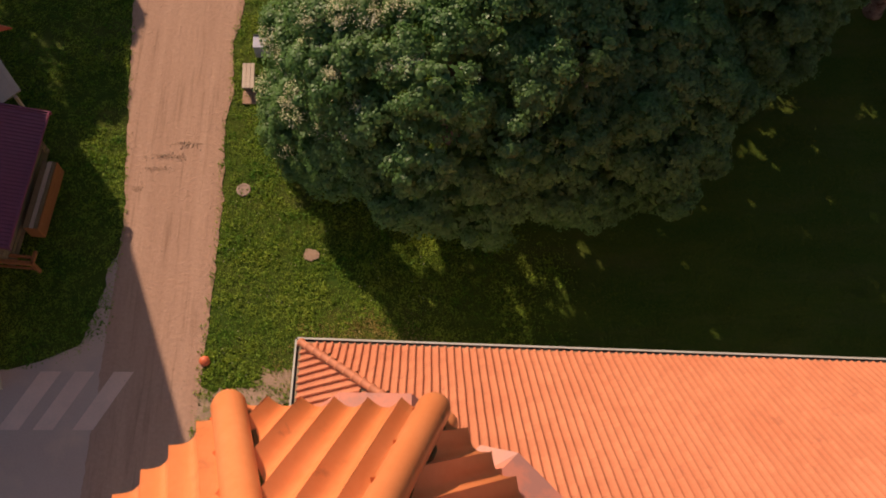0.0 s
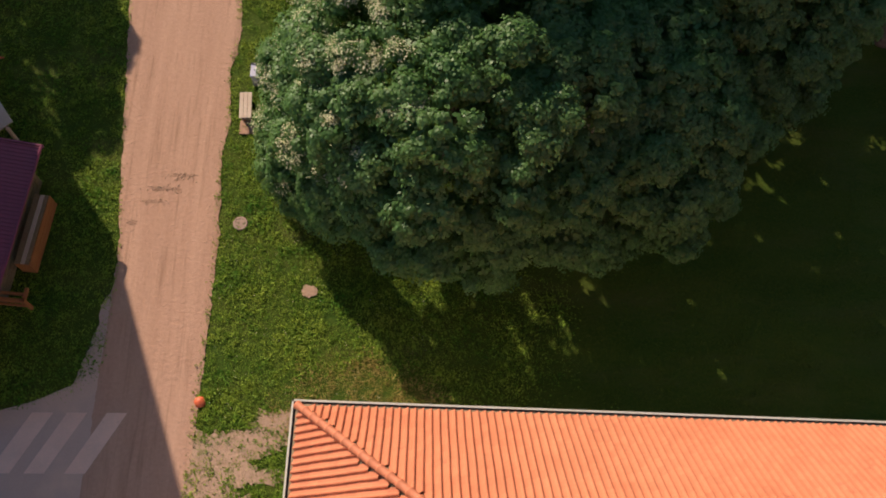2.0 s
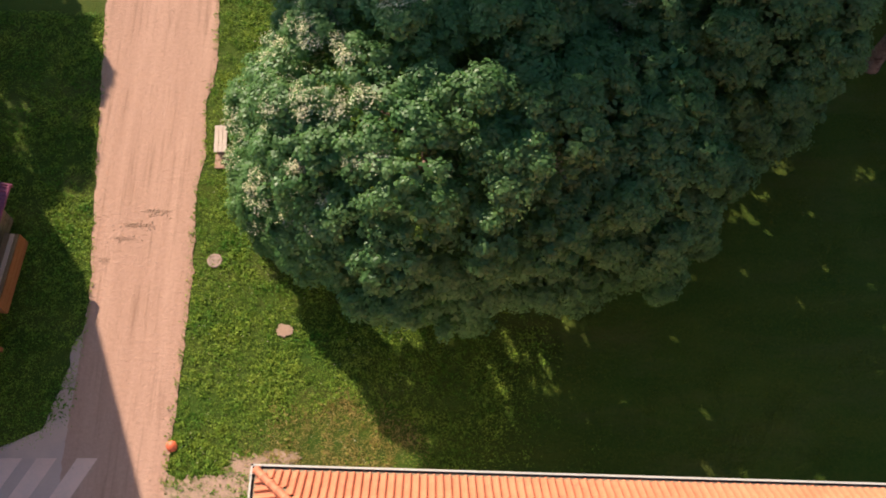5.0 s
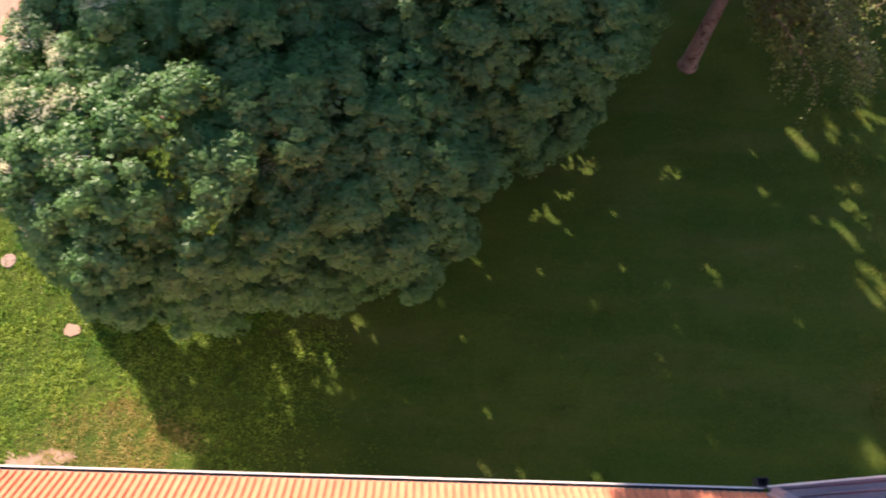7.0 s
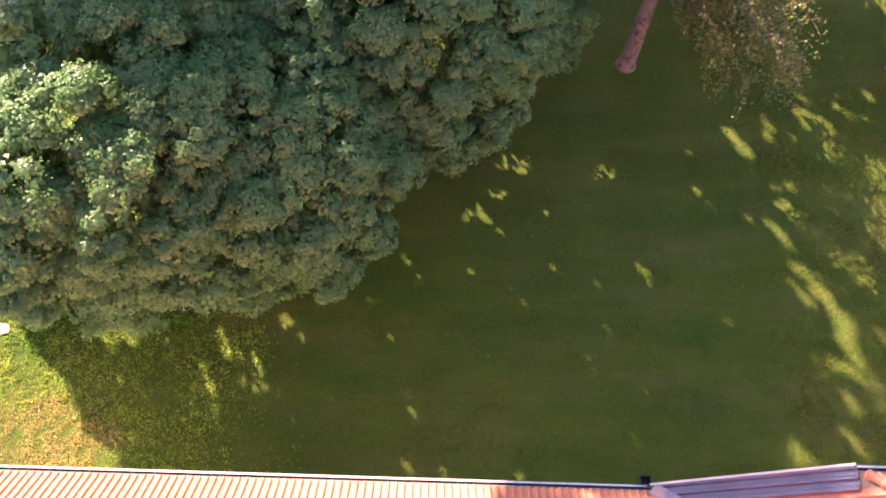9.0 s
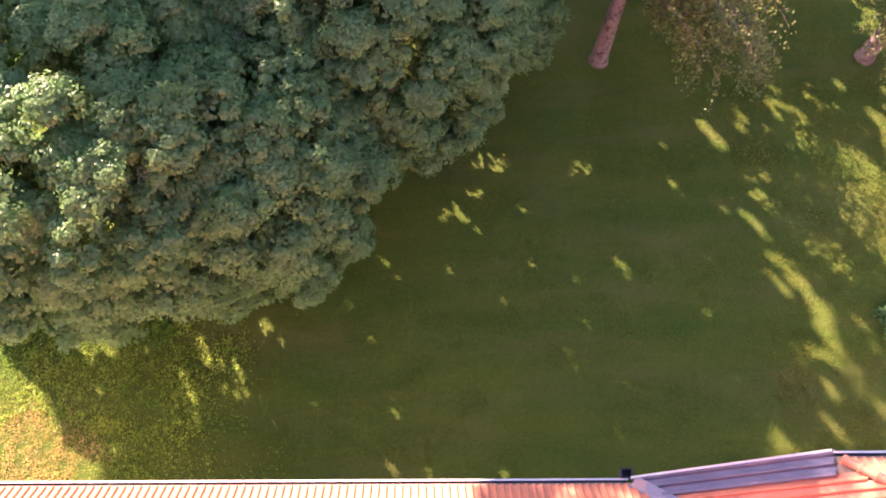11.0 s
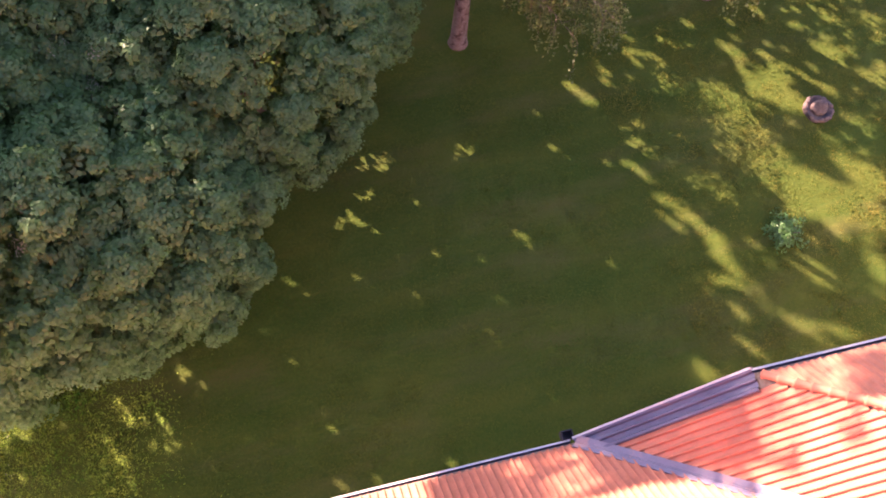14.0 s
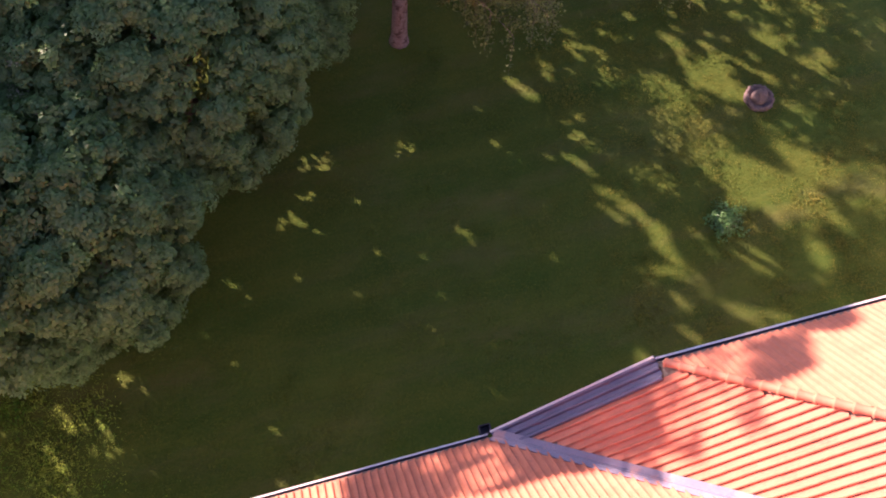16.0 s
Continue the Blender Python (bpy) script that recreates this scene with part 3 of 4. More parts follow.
def tier(r0, z0, r1, z1, top):
    """One eight-sided tiled roof from the eave (r0, z0) to (r1, z1), cut at the hips."""
    holder = keep(empty("tiled_roof", (0, 0, 0)), top)
    holder.matrix_world = Matrix.Identity(4)
    W = 0.27
    for k in range(8):
        a, b, c, d = corner(k, r0, z0), corner(k + 1, r0, z0), corner(k + 1, r1, z1), corner(k, r1, z1)
        mid0, mid1 = (a + b) / 2, (c + d) / 2
        slope = (mid1 - mid0)
        length, half0, half1 = slope.length, (b - a).length / 2, (c - d).length / 2
        f = plane_frame(mid0, b - a, slope)
        solid("roof_board", [f @ Vector(p) for p in ((-half0, 0, -0.03), (half0, 0, -0.03), (half1, length, -0.03), (-half1, length, -0.03), (-half0, 0, -0.1), (half0, 0, -0.1), (half1, length, -0.1), (-half1, length, -0.1))],
              [(0, 1, 2, 3), (7, 6, 5, 4), (0, 4, 5, 1), (1, 5, 6, 2), (2, 6, 7, 3), (3, 7, 4, 0)], MORTAR, holder)
        n = round(2 * half0 / W)
        w = 2 * half0 / n
        shear = (half0 - half1) / length
        for i in range(n):
            x0 = -half0 + i * w
            reach = min((half0 - x0 - 0.3 * w) / (2 * shear), length)
            if reach > 0.08:
                ob = new("tile", cap_strip(f, x0 + 0.004 * math.sin(i * 7 + k), w, shear, reach))
                ob.parent = holder
        span = (corner(k, r0, z0) - corner(k, r1, z1)).length
        ridge_run(corner(k, r0 + 0.02, z0 + 0.03), corner(k, r1, z1), cap_ridge if span > 2.6 else cap_ridge_short, holder, span * 0.99, 0.05)
        side = (corner(k, r0, z0) - corner(k - 1, r0, z0)).normalized() * -0.13
        part("moss_seam", tube([corner(k, r0 - 0.05 - 0.3 * q, z0 + 0.07 + 0.3 * q * (z1 - z0) / (r0 - r1)) + side * (1 + 0.2 * math.sin(q * 9)) for q in range(5)], [0.03, 0.035, 0.028, 0.036, 0.02], 6), MORTAR, holder)
    return holder


tier(2.10, 24.95, 0.02, 27.25, tower)
tier(2.74, 21.65, 1.62, 22.95, tower)


# pink sheet-metal dormer hoods standing on the lower tier
def hood(bearing, z):
    """A bay hood: a sloping front, and two sides that fall steeply."""
    m = Matrix.Translation(TC) @ Matrix.Rotation(radians(bearing) - math.pi / 2, 4, "Z") @ Matrix.Translation((0.2, 0, 0))
    pts = [(-0.84, 1.6, z - 0.15), (-0.44, 1.6, z + 0.62), (0.44, 1.6, z + 0.62), (0.84, 1.6, z - 0.15), (0.84, 2.74, z - 0.42), (0.44, 2.96, z), (-0.44, 2.96, z), (-0.84, 2.74, z - 0.22)]
    vs = [m @ Vector(p) for p in pts + [(x, y, z - 0.75) for x, y, _ in pts]]
    n = len(pts)
    fs = [(1, 6, 5, 2), (0, 7, 6, 1), (2, 5, 4, 3)] + [(i, (i + 1) % n, n + (i + 1) % n, n + i) for i in range(n)]
    d = keep(solid("dormer_hood", vs, fs, PINKSHEET), tower)
    return tagged(d, "smooth pinkish painted sheet-metal dormer hood")


for k in range(8):
    hood(A0 + 22.5 + 45 * k, 21.45)


# ---- trees ----
def unit(v):
    return v / np.maximum(np.linalg.norm(v, axis=1, keepdims=True), 1e-9)


# Where the sun reaches the lawn between the crowns: from, to, half the width.
LIT_EAST = [(30.0, 21.6, 32.3, 17.1, 0.92), (32.1, 17.6, 33.3, 14.8, 0.52), (27.3, 18.8, 30.4, 15.5, 0.38), (26.5, 18.3, 27.2, 17.3, 0.12), (27.3, 16.4, 27.8, 16.0, 0.17), (28.1, 15.4, 29.0, 13.4, 0.24),
            (28.7, 13.8, 28.9, 12.1, 0.22), (33.3, 15.7, 36.1, 12.8, 0.58), (33.6, 20.9, 34.8, 19.2, 0.46), (34.4, 20.1, 35.6, 18.5, 0.26), (37.0, 21.6, 38.1, 20.7, 0.32), (35.3, 21.4, 36.5, 19.8, 0.12)]
LIT_FAR = [(38.7, 19.6, 39.4, 18.0, 0.53), (37.1, 18.2, 37.8, 17.2, 0.23), (32.0, 12.1, 32.7, 10.9, 0.24), (34.9, 11.3, 35.1, 10.6, 0.24), (30.4, 9.8, 32.9, 8.6, 0.15), (28.3, 11.1, 28.7, 10.5, 0.13),
           (28.1, 9.7, 28.7, 8.8, 0.12), (25.3, 22.6, 26.2, 21.4, 0.20), (30.2, 24.1, 31.2, 23.2, 0.16), (33.0, 23.1, 33.6, 22.1, 0.26), (29.5, 23.1, 30.4, 22.5, 0.13), (35.8, 15.8, 37.4, 14.0, 0.35)]
LIT_MID = [(20.9, 16.5, 21.4, 15.5, 0.18), (15.4, 17.9, 15.9, 17.2, 0.20), (16.0, 14.8, 16.7, 13.5, 0.20), (19.3, 13.9, 19.6, 13.4, 0.14), (19.3, 20.1, 19.9, 20.8, 0.17), (19.9, 20.1, 20.4, 20.7, 0.17),
           (15.5, 20.7, 16.2, 21.1, 0.26), (16.2, 20.5, 16.8, 21.0, 0.22), (13.9, 18.5, 15.2, 18.5, 0.24), (15.0, 19.4, 15.7, 19.5, 0.22), (15.9, 16.6, 16.5, 15.9, 0.13), (11.3, 16.8, 11.8, 16.3, 0.17),
           (12.0, 15.9, 12.3, 15.7, 0.13), (19.4, 12.3, 19.6, 12.0, 0.12), (17.8, 14.1, 17.9, 13.5, 0.13), (17.4, 15.4, 17.6, 15.1, 0.12), (18.4, 15.0, 18.6, 14.7, 0.11), (17.4, 19.8, 17.6, 19.3, 0.11)]
LIT_WEST = [(5.6, 11.6, 5.9, 11.0, 0.22), (6.2, 11.7, 6.5, 11.2, 0.12), (6.9, 14.2, 7.2, 13.7, 0.18), (4.5, 13.6, 5.0, 12.4, 0.12), (5.5, 13.4, 6.2, 11.7, 0.18), (7.4, 10.2, 7.8, 9.5, 0.12), (9.2, 15.9, 9.6, 15.0, 0.12),
            (8.3, 16.2, 8.4, 15.9, 0.10), (8.5, 15.8, 8.8, 15.4, 0.10), (9.2, 14.7, 9.4, 14.4, 0.10), (4.1, 11.6, 4.6, 11.1, 0.14), (0.1, 14.4, 0.8, 13.0, 0.55), (15.7, 8.2, 16.0, 7.7, 0.15), (11.5, 8.6, 11.9, 8.1, 0.14),
            (15.2, 10.4, 15.3, 10.0, 0.10), (2.4, 13.3, 2.6, 13.0, 0.12), (6.9, 11.1, 7.0, 10.8, 0.10), (0.8, 11.8, 1.1, 11.4, 0.12), (7.5, 13.8, 7.7, 13.0, 0.12)]
CELL, WEST_END, SOUTH_END = 0.04, -6.0, -20.0


def beam_map(wide):
    """A chart of the lawn's level in small cells: True where a thin beam passes the crowns. wide: how much the beams are widened."""
    rng = np.random.default_rng(5)
    feet = []
    for x0, y0, x1, y1, r, fray in [(*b, 1.0) for b in LIT_EAST + LIT_FAR] + [(*b, 0.42) for b in LIT_MID] + [(*b, 0.55) for b in LIT_WEST]:
        length = math.hypot(x1 - x0, y1 - y0)
        ux, uy = (x1 - x0) / length, (y1 - y0) / length
        for i in range(int((length / r * 2.2 + 3) / fray)):
            q, w = rng.uniform(-0.05, 1.05) * length, rng.normal() * r * 0.62
            feet.append((x0 + ux * q - uy * w, y0 + uy * q + ux * w, fray * r * rng.uniform(0.35, 0.95)))
        for i in range(int(length / r) if fray == 1.0 else 0):
            q = (i + 0.5) * r
            feet.append((x0 + ux * q, y0 + uy * q, r * rng.uniform(0.6, 0.85)))
    for i in range(90):                      # faint scattered flecks
        feet.append((rng.uniform(3, 27), rng.uniform(8, 22), rng.uniform(0.05, 0.14)))
    for i in range(240):
        feet.append((rng.uniform(27, 41), rng.uniform(12, 25), rng.uniform(0.08, 0.22)))
    chart = np.zeros((1250, 1250), bool)
    gx, gy = WEST_END + (np.arange(1250) + 0.5) * CELL, SOUTH_END + (np.arange(1250) + 0.5) * CELL
    for x, y, r in feet:
        r *= wide
        i0, j0, k = int((x - WEST_END) / CELL), int((y - SOUTH_END) / CELL), int(2.2 * r / CELL) + 2
        a, b = slice(max(i0 - k, 0), max(i0 + k, 0)), slice(max(j0 - k, 0), max(j0 + k, 0))
        dx, dy = gx[a][:, None] - x, gy[b][None, :] - y
        across, along = dx * SUN_Y - dy * SUN_X, (dx * SUN_X + dy * SUN_Y) * se
        chart[a, b] |= across * across + along * along < r * r
    return chart


BEAMS, CORES = beam_map(1.22), beam_map(0.9)


def sun_gaps(c, chart):
    """True for leaves that don't stop the beams."""
    gx, gy = c[:, 0] - SUN_X * ce / se * c[:, 2], c[:, 1] - SUN_Y * ce / se * c[:, 2]      # where each leaf's shadow falls
    i, j = np.floor((gx - WEST_END) / CELL).astype(int), np.floor((gy - SOUTH_END) / CELL).astype(int)
    inside = (i >= 0) & (i < 1250) & (j >= 0) & (j < 1250)
    return ~(inside & chart[np.clip(i, 0, 1249), np.clip(j, 0, 1249)])


# An unseen crown, cut so that its finger shadows fall on the roof.
# The outline of the tallest crown against the sun, with its branch tips: across, up.
TALL_TOP = lerp_of([(13, 11.4), (16, 13.6), (17, 14.3), (17.7, 14.5), (18.35, 15.3), (18.6, 16.5), (18.85, 16.3), (19.1, 16.0), (19.3, 17.1), (19.6, 17.2), (19.8, 17.2), (20.0, 18.0), (20.3, 18.4), (20.8, 18.2),
                    (21.3, 18.5), (22.0, 18.6), (22.4, 18.2), (22.8, 18.0), (23.1, 17.6), (23.6, 18.2), (24.1, 18.1), (24.6, 17.5), (28, 15.4)])


def under_top(c):
    """True for leaves inside that outline."""
    gx, gy = c[:, 0] - SUN_X * ce / se * c[:, 2], c[:, 1] - SUN_Y * ce / se * c[:, 2]
    across, up = gx * SUN_Y - gy * SUN_X, -(gx * SUN_X + gy * SUN_Y) * se
    return up < np.array([TALL_TOP(a) for a in across])


def leaf_mesh(name, c, along, normal, length, width, mat, lift=0.18):
    """Leaves as bent rhombs, all in one mesh."""
    a = unit(along - normal * (along * normal).sum(1, keepdims=True))
    b = np.cross(normal, a)
    L, W = length[:, None], width[:, None]
    quad = np.stack([c - a * L / 2, c + b * W / 2 + normal * W * lift, c + a * L / 2 - normal * L * 0.12, c - b * W / 2 + normal * W * lift], 1)
    n = len(c)
    me = bpy.data.meshes.new(name)
    me.vertices.add(4 * n)
    me.vertices.foreach_set("co", quad.reshape(-1).astype(np.float32))
    me.loops.add(4 * n)
    me.loops.foreach_set("vertex_index", np.arange(4 * n, dtype=np.int32))
    me.polygons.add(n)
    me.polygons.foreach_set("loop_start", np.arange(0, 4 * n, 4, dtype=np.int32))
    me.polygons.foreach_set("loop_total", np.full(n, 4, dtype=np.int32))
    me.materials.append(mat)
    me.update(calc_edges=True)
    return me


def spread(n, low, rng, jitter=0.35):
    """Directions spread evenly over a ball, cut off below."""
    k = np.arange(n) + 0.5
    z = 1 - (1 - low) * k / n
    a = k * 2.399963 + rng.uniform(0, 6)
    r = np.sqrt(np.maximum(1 - z * z, 0))
    d = np.stack([r * np.cos(a), r * np.sin(a), z], 1)
    return unit(d + rng.normal(size=d.shape) * jitter / math.sqrt(n) * 2)


def crown_points(rng, centre, radii, lobes, lobe_r, clumps, leaves, clump_r=(0.24, 0.62), low=-0.75, skirt=0.0):
    """Leaves on small clumps, the clumps on lobes, the lobes on an egg-shaped crown."""
    centre, radii = np.array(centre, float), np.array(radii, float)
    d = spread(lobes, low, rng)
    lr = rng.uniform(*lobe_r, len(d))
    if skirt:                                # branches that hang straight down at the sides
        under = (d[:, 2] < 0) & (d[:, 0] < -0.4) & (d[:, 1] > -0.55)
        flat = np.linalg.norm(d[:, :2], axis=1, keepdims=True)
        d[under, :2] *= ((1 + skirt * -d[under, 2:]) / np.maximum(flat[under], 0.2))
        d[under, 2] *= 0.85
    lc = centre + d * (radii - 0.75 * lr[:, None]) * rng.uniform(0.86, 1.07, (len(d), 1))
    out = unit(d / radii)
    d = unit(d)
    back = lc + out * lr[:, None] * 0.1
    lc, lr_, out = np.repeat(lc, clumps, 0), np.repeat(lr, clumps), np.repeat(out, clumps, 0)
    cd = unit(np.tile(spread(clumps, -0.9, rng, 0.2), (len(d), 1)) + 0.35 * rng.normal(size=lc.shape) + 0.9 * out + (0, 0, 0.2))
    cc = lc + cd * lr_[:, None] * rng.uniform(0.8, 1.05, (len(lc), 1)) * (1, 1, 0.85)
    cr = rng.uniform(*clump_r, len(cc))
    shape = rng.uniform((0.85, 0.85, 0.6), (1.4, 1.4, 0.9), (len(cc), 3))
    cc, cr, cd, shape = np.repeat(cc, leaves, 0), np.repeat(cr, leaves), np.repeat(cd, leaves, 0), np.repeat(shape, leaves, 0)
    ld = unit(rng.normal(size=cc.shape) + 0.9 * cd + (0, 0, 0.45))
    pos = cc + ld * cr[:, None] * rng.uniform(0.7, 1.08, (len(cc), 1)) * shape
    nrm = unit(ld + 0.25 * rng.normal(size=ld.shape) + (0, 0, 0.5))
    under = np.repeat(back, 150, 0)                 # leaves inside the lobes, which close them
    ud = unit(rng.normal(size=under.shape) + 0.5 * np.repeat(d, 150, 0))
    under = under + ud * np.repeat(lr, 150)[:, None] * 0.72
    return pos, nrm, ld, np.repeat(out, leaves, 0), under, unit(ud + (0, 0, 0.5))


def trunk_and_limbs(top, base, height, r, crown_c, crown_r, rng, mat, limbs=8):
    bx, by = base
    tx, ty = crown_c[0], crown_c[1]
    pts = [(bx + (tx - bx) * q * 0.5 + 0.1 * math.sin(5 * q + bx), by + (ty - by) * q * 0.5 + 0.1 * math.cos(4 * q), height * q) for q in (-0.01, 0.02, 0.12, 0.3, 0.48, 0.62, 0.76)]
    t = part("trunk", tube(pts, [r * 1.55, r * 1.25, r, r * 0.85, r * 0.65, r * 0.42, r * 0.12], 12), mat, None, "", True)
    keep(t, top)
    for i in range(limbs):
        q = 0.28 + 0.5 * i / limbs
        p0 = Vector(pts[3]).lerp(Vector(pts[5]), (q - 0.28) / 0.5)
        a = i * 2.4 + bx
        e = Vector((crown_c[0] + math.cos(a) * crown_r[0] * 0.42, crown_c[1] + math.sin(a) * crown_r[1] * 0.42, min(p0.z + 0.2 * crown_r[2], crown_c[2] + 0.35 * crown_r[2])))
        mid = p0.lerp(e, 0.5) + Vector((0, 0, 0.5))
        lo = part("limb", tube([p0, mid, e], [r * 0.36, r * 0.2, r * 0.05], 6), mat, None, "", True)
        keep(lo, top)


def tree(base, height, r, centre, radii, seed, label, lobes=80, clumps=20, leaves=105, leaf=(0.085, 0.15), lobe_r=(0.75, 1.4), mat=LEAF, bark=BARK, low=-0.75, fill=2500,
         clump_r=(0.28, 0.55), blossom=0, skirt=0.0, inside=None):
    rng = np.random.default_rng(seed)
    top = empty("tree", (base[0], base[1], 0))
    tagged(top, label, "tree", "trees round the lawn")
    bpy.context.view_layer.update()
    trunk_and_limbs(top, base, height, r, centre, radii, rng, bark)
    pos, nrm, ld, out_dir, under, under_n = crown_points(rng, centre, radii, lobes, lobe_r, clumps, leaves, clump_r, low, skirt)
    n_out = len(pos)
    size = rng.uniform(*leaf, n_out)
    along = unit(0.6 * rng.normal(size=ld.shape) + (0, 0, -1.0))
    if fill:                                 # inner foliage, which closes the crown
        d = unit(rng.normal(size=(fill, 3)))
        ip = np.array(centre) + d * np.array(radii) * rng.uniform(0.45, 0.80, (fill, 1))
        inr = unit(d + 0.6 * rng.normal(size=d.shape) + (0, 0, 0.6))
        pos, nrm = np.concatenate([pos, ip]), np.concatenate([nrm, inr])
        along = np.concatenate([along, unit(rng.normal(size=d.shape))])
        size = np.concatenate([size, rng.uniform(0.15, 0.27, fill)])
    shell = rng.integers(0, n_out, n_out // 4)      # broader leaves under the outer ones
    pos = np.concatenate([pos, pos[shell] - ld[shell] * 0.13])
    nrm, along = np.concatenate([nrm, ld[shell]]), np.concatenate([along, unit(rng.normal(size=(len(shell), 3)))])
    size = np.concatenate([size, rng.uniform(0.15, 0.24, len(shell))])
    pos, nrm = np.concatenate([pos, under]), np.concatenate([nrm, under_n])
    along, size = np.concatenate([along, unit(rng.normal(size=under.shape))]), np.concatenate([size, rng.uniform(0.15, 0.26, len(under))])
    if blossom:                              # pale flower heads on the sunny side, also painted for sunlit leaf tips
        sunny = out_dir @ np.array((-0.85, 0.15, 0.5)) > 0.55
        pick = np.flatnonzero((np.arange(n_out) // leaves * 7919 % 100 < blossom) & sunny & (rng.uniform(size=n_out) < 0.75) & (ld[:, 2] > 0.3))
        pick = np.repeat(pick, 5)
        fp = pos[pick] + nrm[pick] * 0.05 + rng.normal(size=(len(pick), 3)) * 0.06
        fs = rng.uniform(0.035, 0.065, len(pick))
        me = leaf_mesh("blossom", fp, along[pick], unit(nrm[pick] + 0.3 * rng.normal(size=fp.shape) + 0.7 * np.array((SUN_X * ce, SUN_Y * ce, se))), fs, fs * 0.9, BLOSSOM_GLINT)
        keep(tagged(new("blossom", me), "pale cream flowers and painted glints of sunlit leaves", kind="stuff"), top)
    # the far, low side of the crown, turned from the lawn and the house, carries fewer and larger leaves
    away = np.concatenate([out_dir @ np.array((0.0, -0.62, 0.78)) < -0.15, np.zeros(len(pos) - n_out, bool)])
    size = np.where(away, size * 1.5, size)
    keepers = (pos[:, 2] > 0.5) & sun_gaps(pos, BEAMS) & ~(away & (np.arange(len(pos)) % 5 > 1))
    if inside:
        keepers &= inside(pos)
    me = leaf_mesh("crown", pos[keepers], along[keepers], nrm[keepers], size[keepers], size[keepers] * 0.72, mat)
    keep(tagged(new("crown", me), kind="stuff"), top)
    return top


BIG = "broad leafy tree with dense clumped dark green crown"
tree((1.6, 19.0), 11, 0.42, (1.8, 18.2, 6.9), (6.2, 6.3, 5.4), 11, BIG, lobes=150, clumps=19, leaves=92, clump_r=(0.18, 0.50), lobe_r=(0.6, 1.45), blossom=19, skirt=0.07)
tree((-3.2, 18.6), 5, 0.12, (-3.2, 18.4, 2.5), (2.3, 2.7, 2.5), 29, "low bushy young tree with foliage down to the grass", lobes=36, clumps=13, leaves=110, low=-0.95, blossom=12)
tree((6.8, 18.5), 9, 0.30, (6.8, 17.9, 5.7), (4.9, 5.0, 4.4), 12, BIG, lobes=80, clumps=19, leaves=92, clump_r=(0.18, 0.50), lobe_r=(0.6, 1.45), blossom=7)
tree((12.0, 23.0), 10, 0.38, (10.9, 23.2, 6.2), (5.8, 5.1, 5.0), 13, BIG, lobes=125, clumps=19, leaves=92, clump_r=(0.18, 0.50), lobe_r=(0.6, 1.45), blossom=6)
tree((4.0, 28.0), 12, 0.36, (4.0, 26.3, 7.5), (6.5, 5.8, 5.5), 14, BIG, lobes=85, clumps=13, leaves=90, blossom=20)
tree((14.5, 30.5), 12, 0.36, (12.6, 29.6, 7.2), (6.0, 5.6, 5.8), 15, BIG, lobes=90, clumps=13, leaves=80)
tree((7.6, 24.5), 10, 0.3, (7.6, 24.2, 6.6), (4.6, 4.6, 4.6), 24, BIG, lobes=50, clumps=14)
tree((14.6, 26.8), 5, 0.14, (15.7, 26.0, 3.4), (2.9, 2.6, 2.8), 25, BIG, lobes=30, clumps=13)
# Trees out of view, set where their shade shapes the light below.
SHADE_TREE = "tall thin-crowned tree out of view, placed for its shade"
tree((3.5, 31.0), 31, 0.45, (3.8, 31.0, 27.4), (7.8, 5.1, 7.2), 16, SHADE_TREE, lobes=60, clumps=16, leaves=52, leaf=(0.2, 0.34), fill=18000, inside=under_top)
tree((-24.0, 34.6), 9, 0.30, (-24.6, 34.3, 6.6), (4.6, 4.8, 2.9), 17, SHADE_TREE, lobes=45, clumps=14, leaves=30, leaf=(0.2, 0.34), fill=1500)


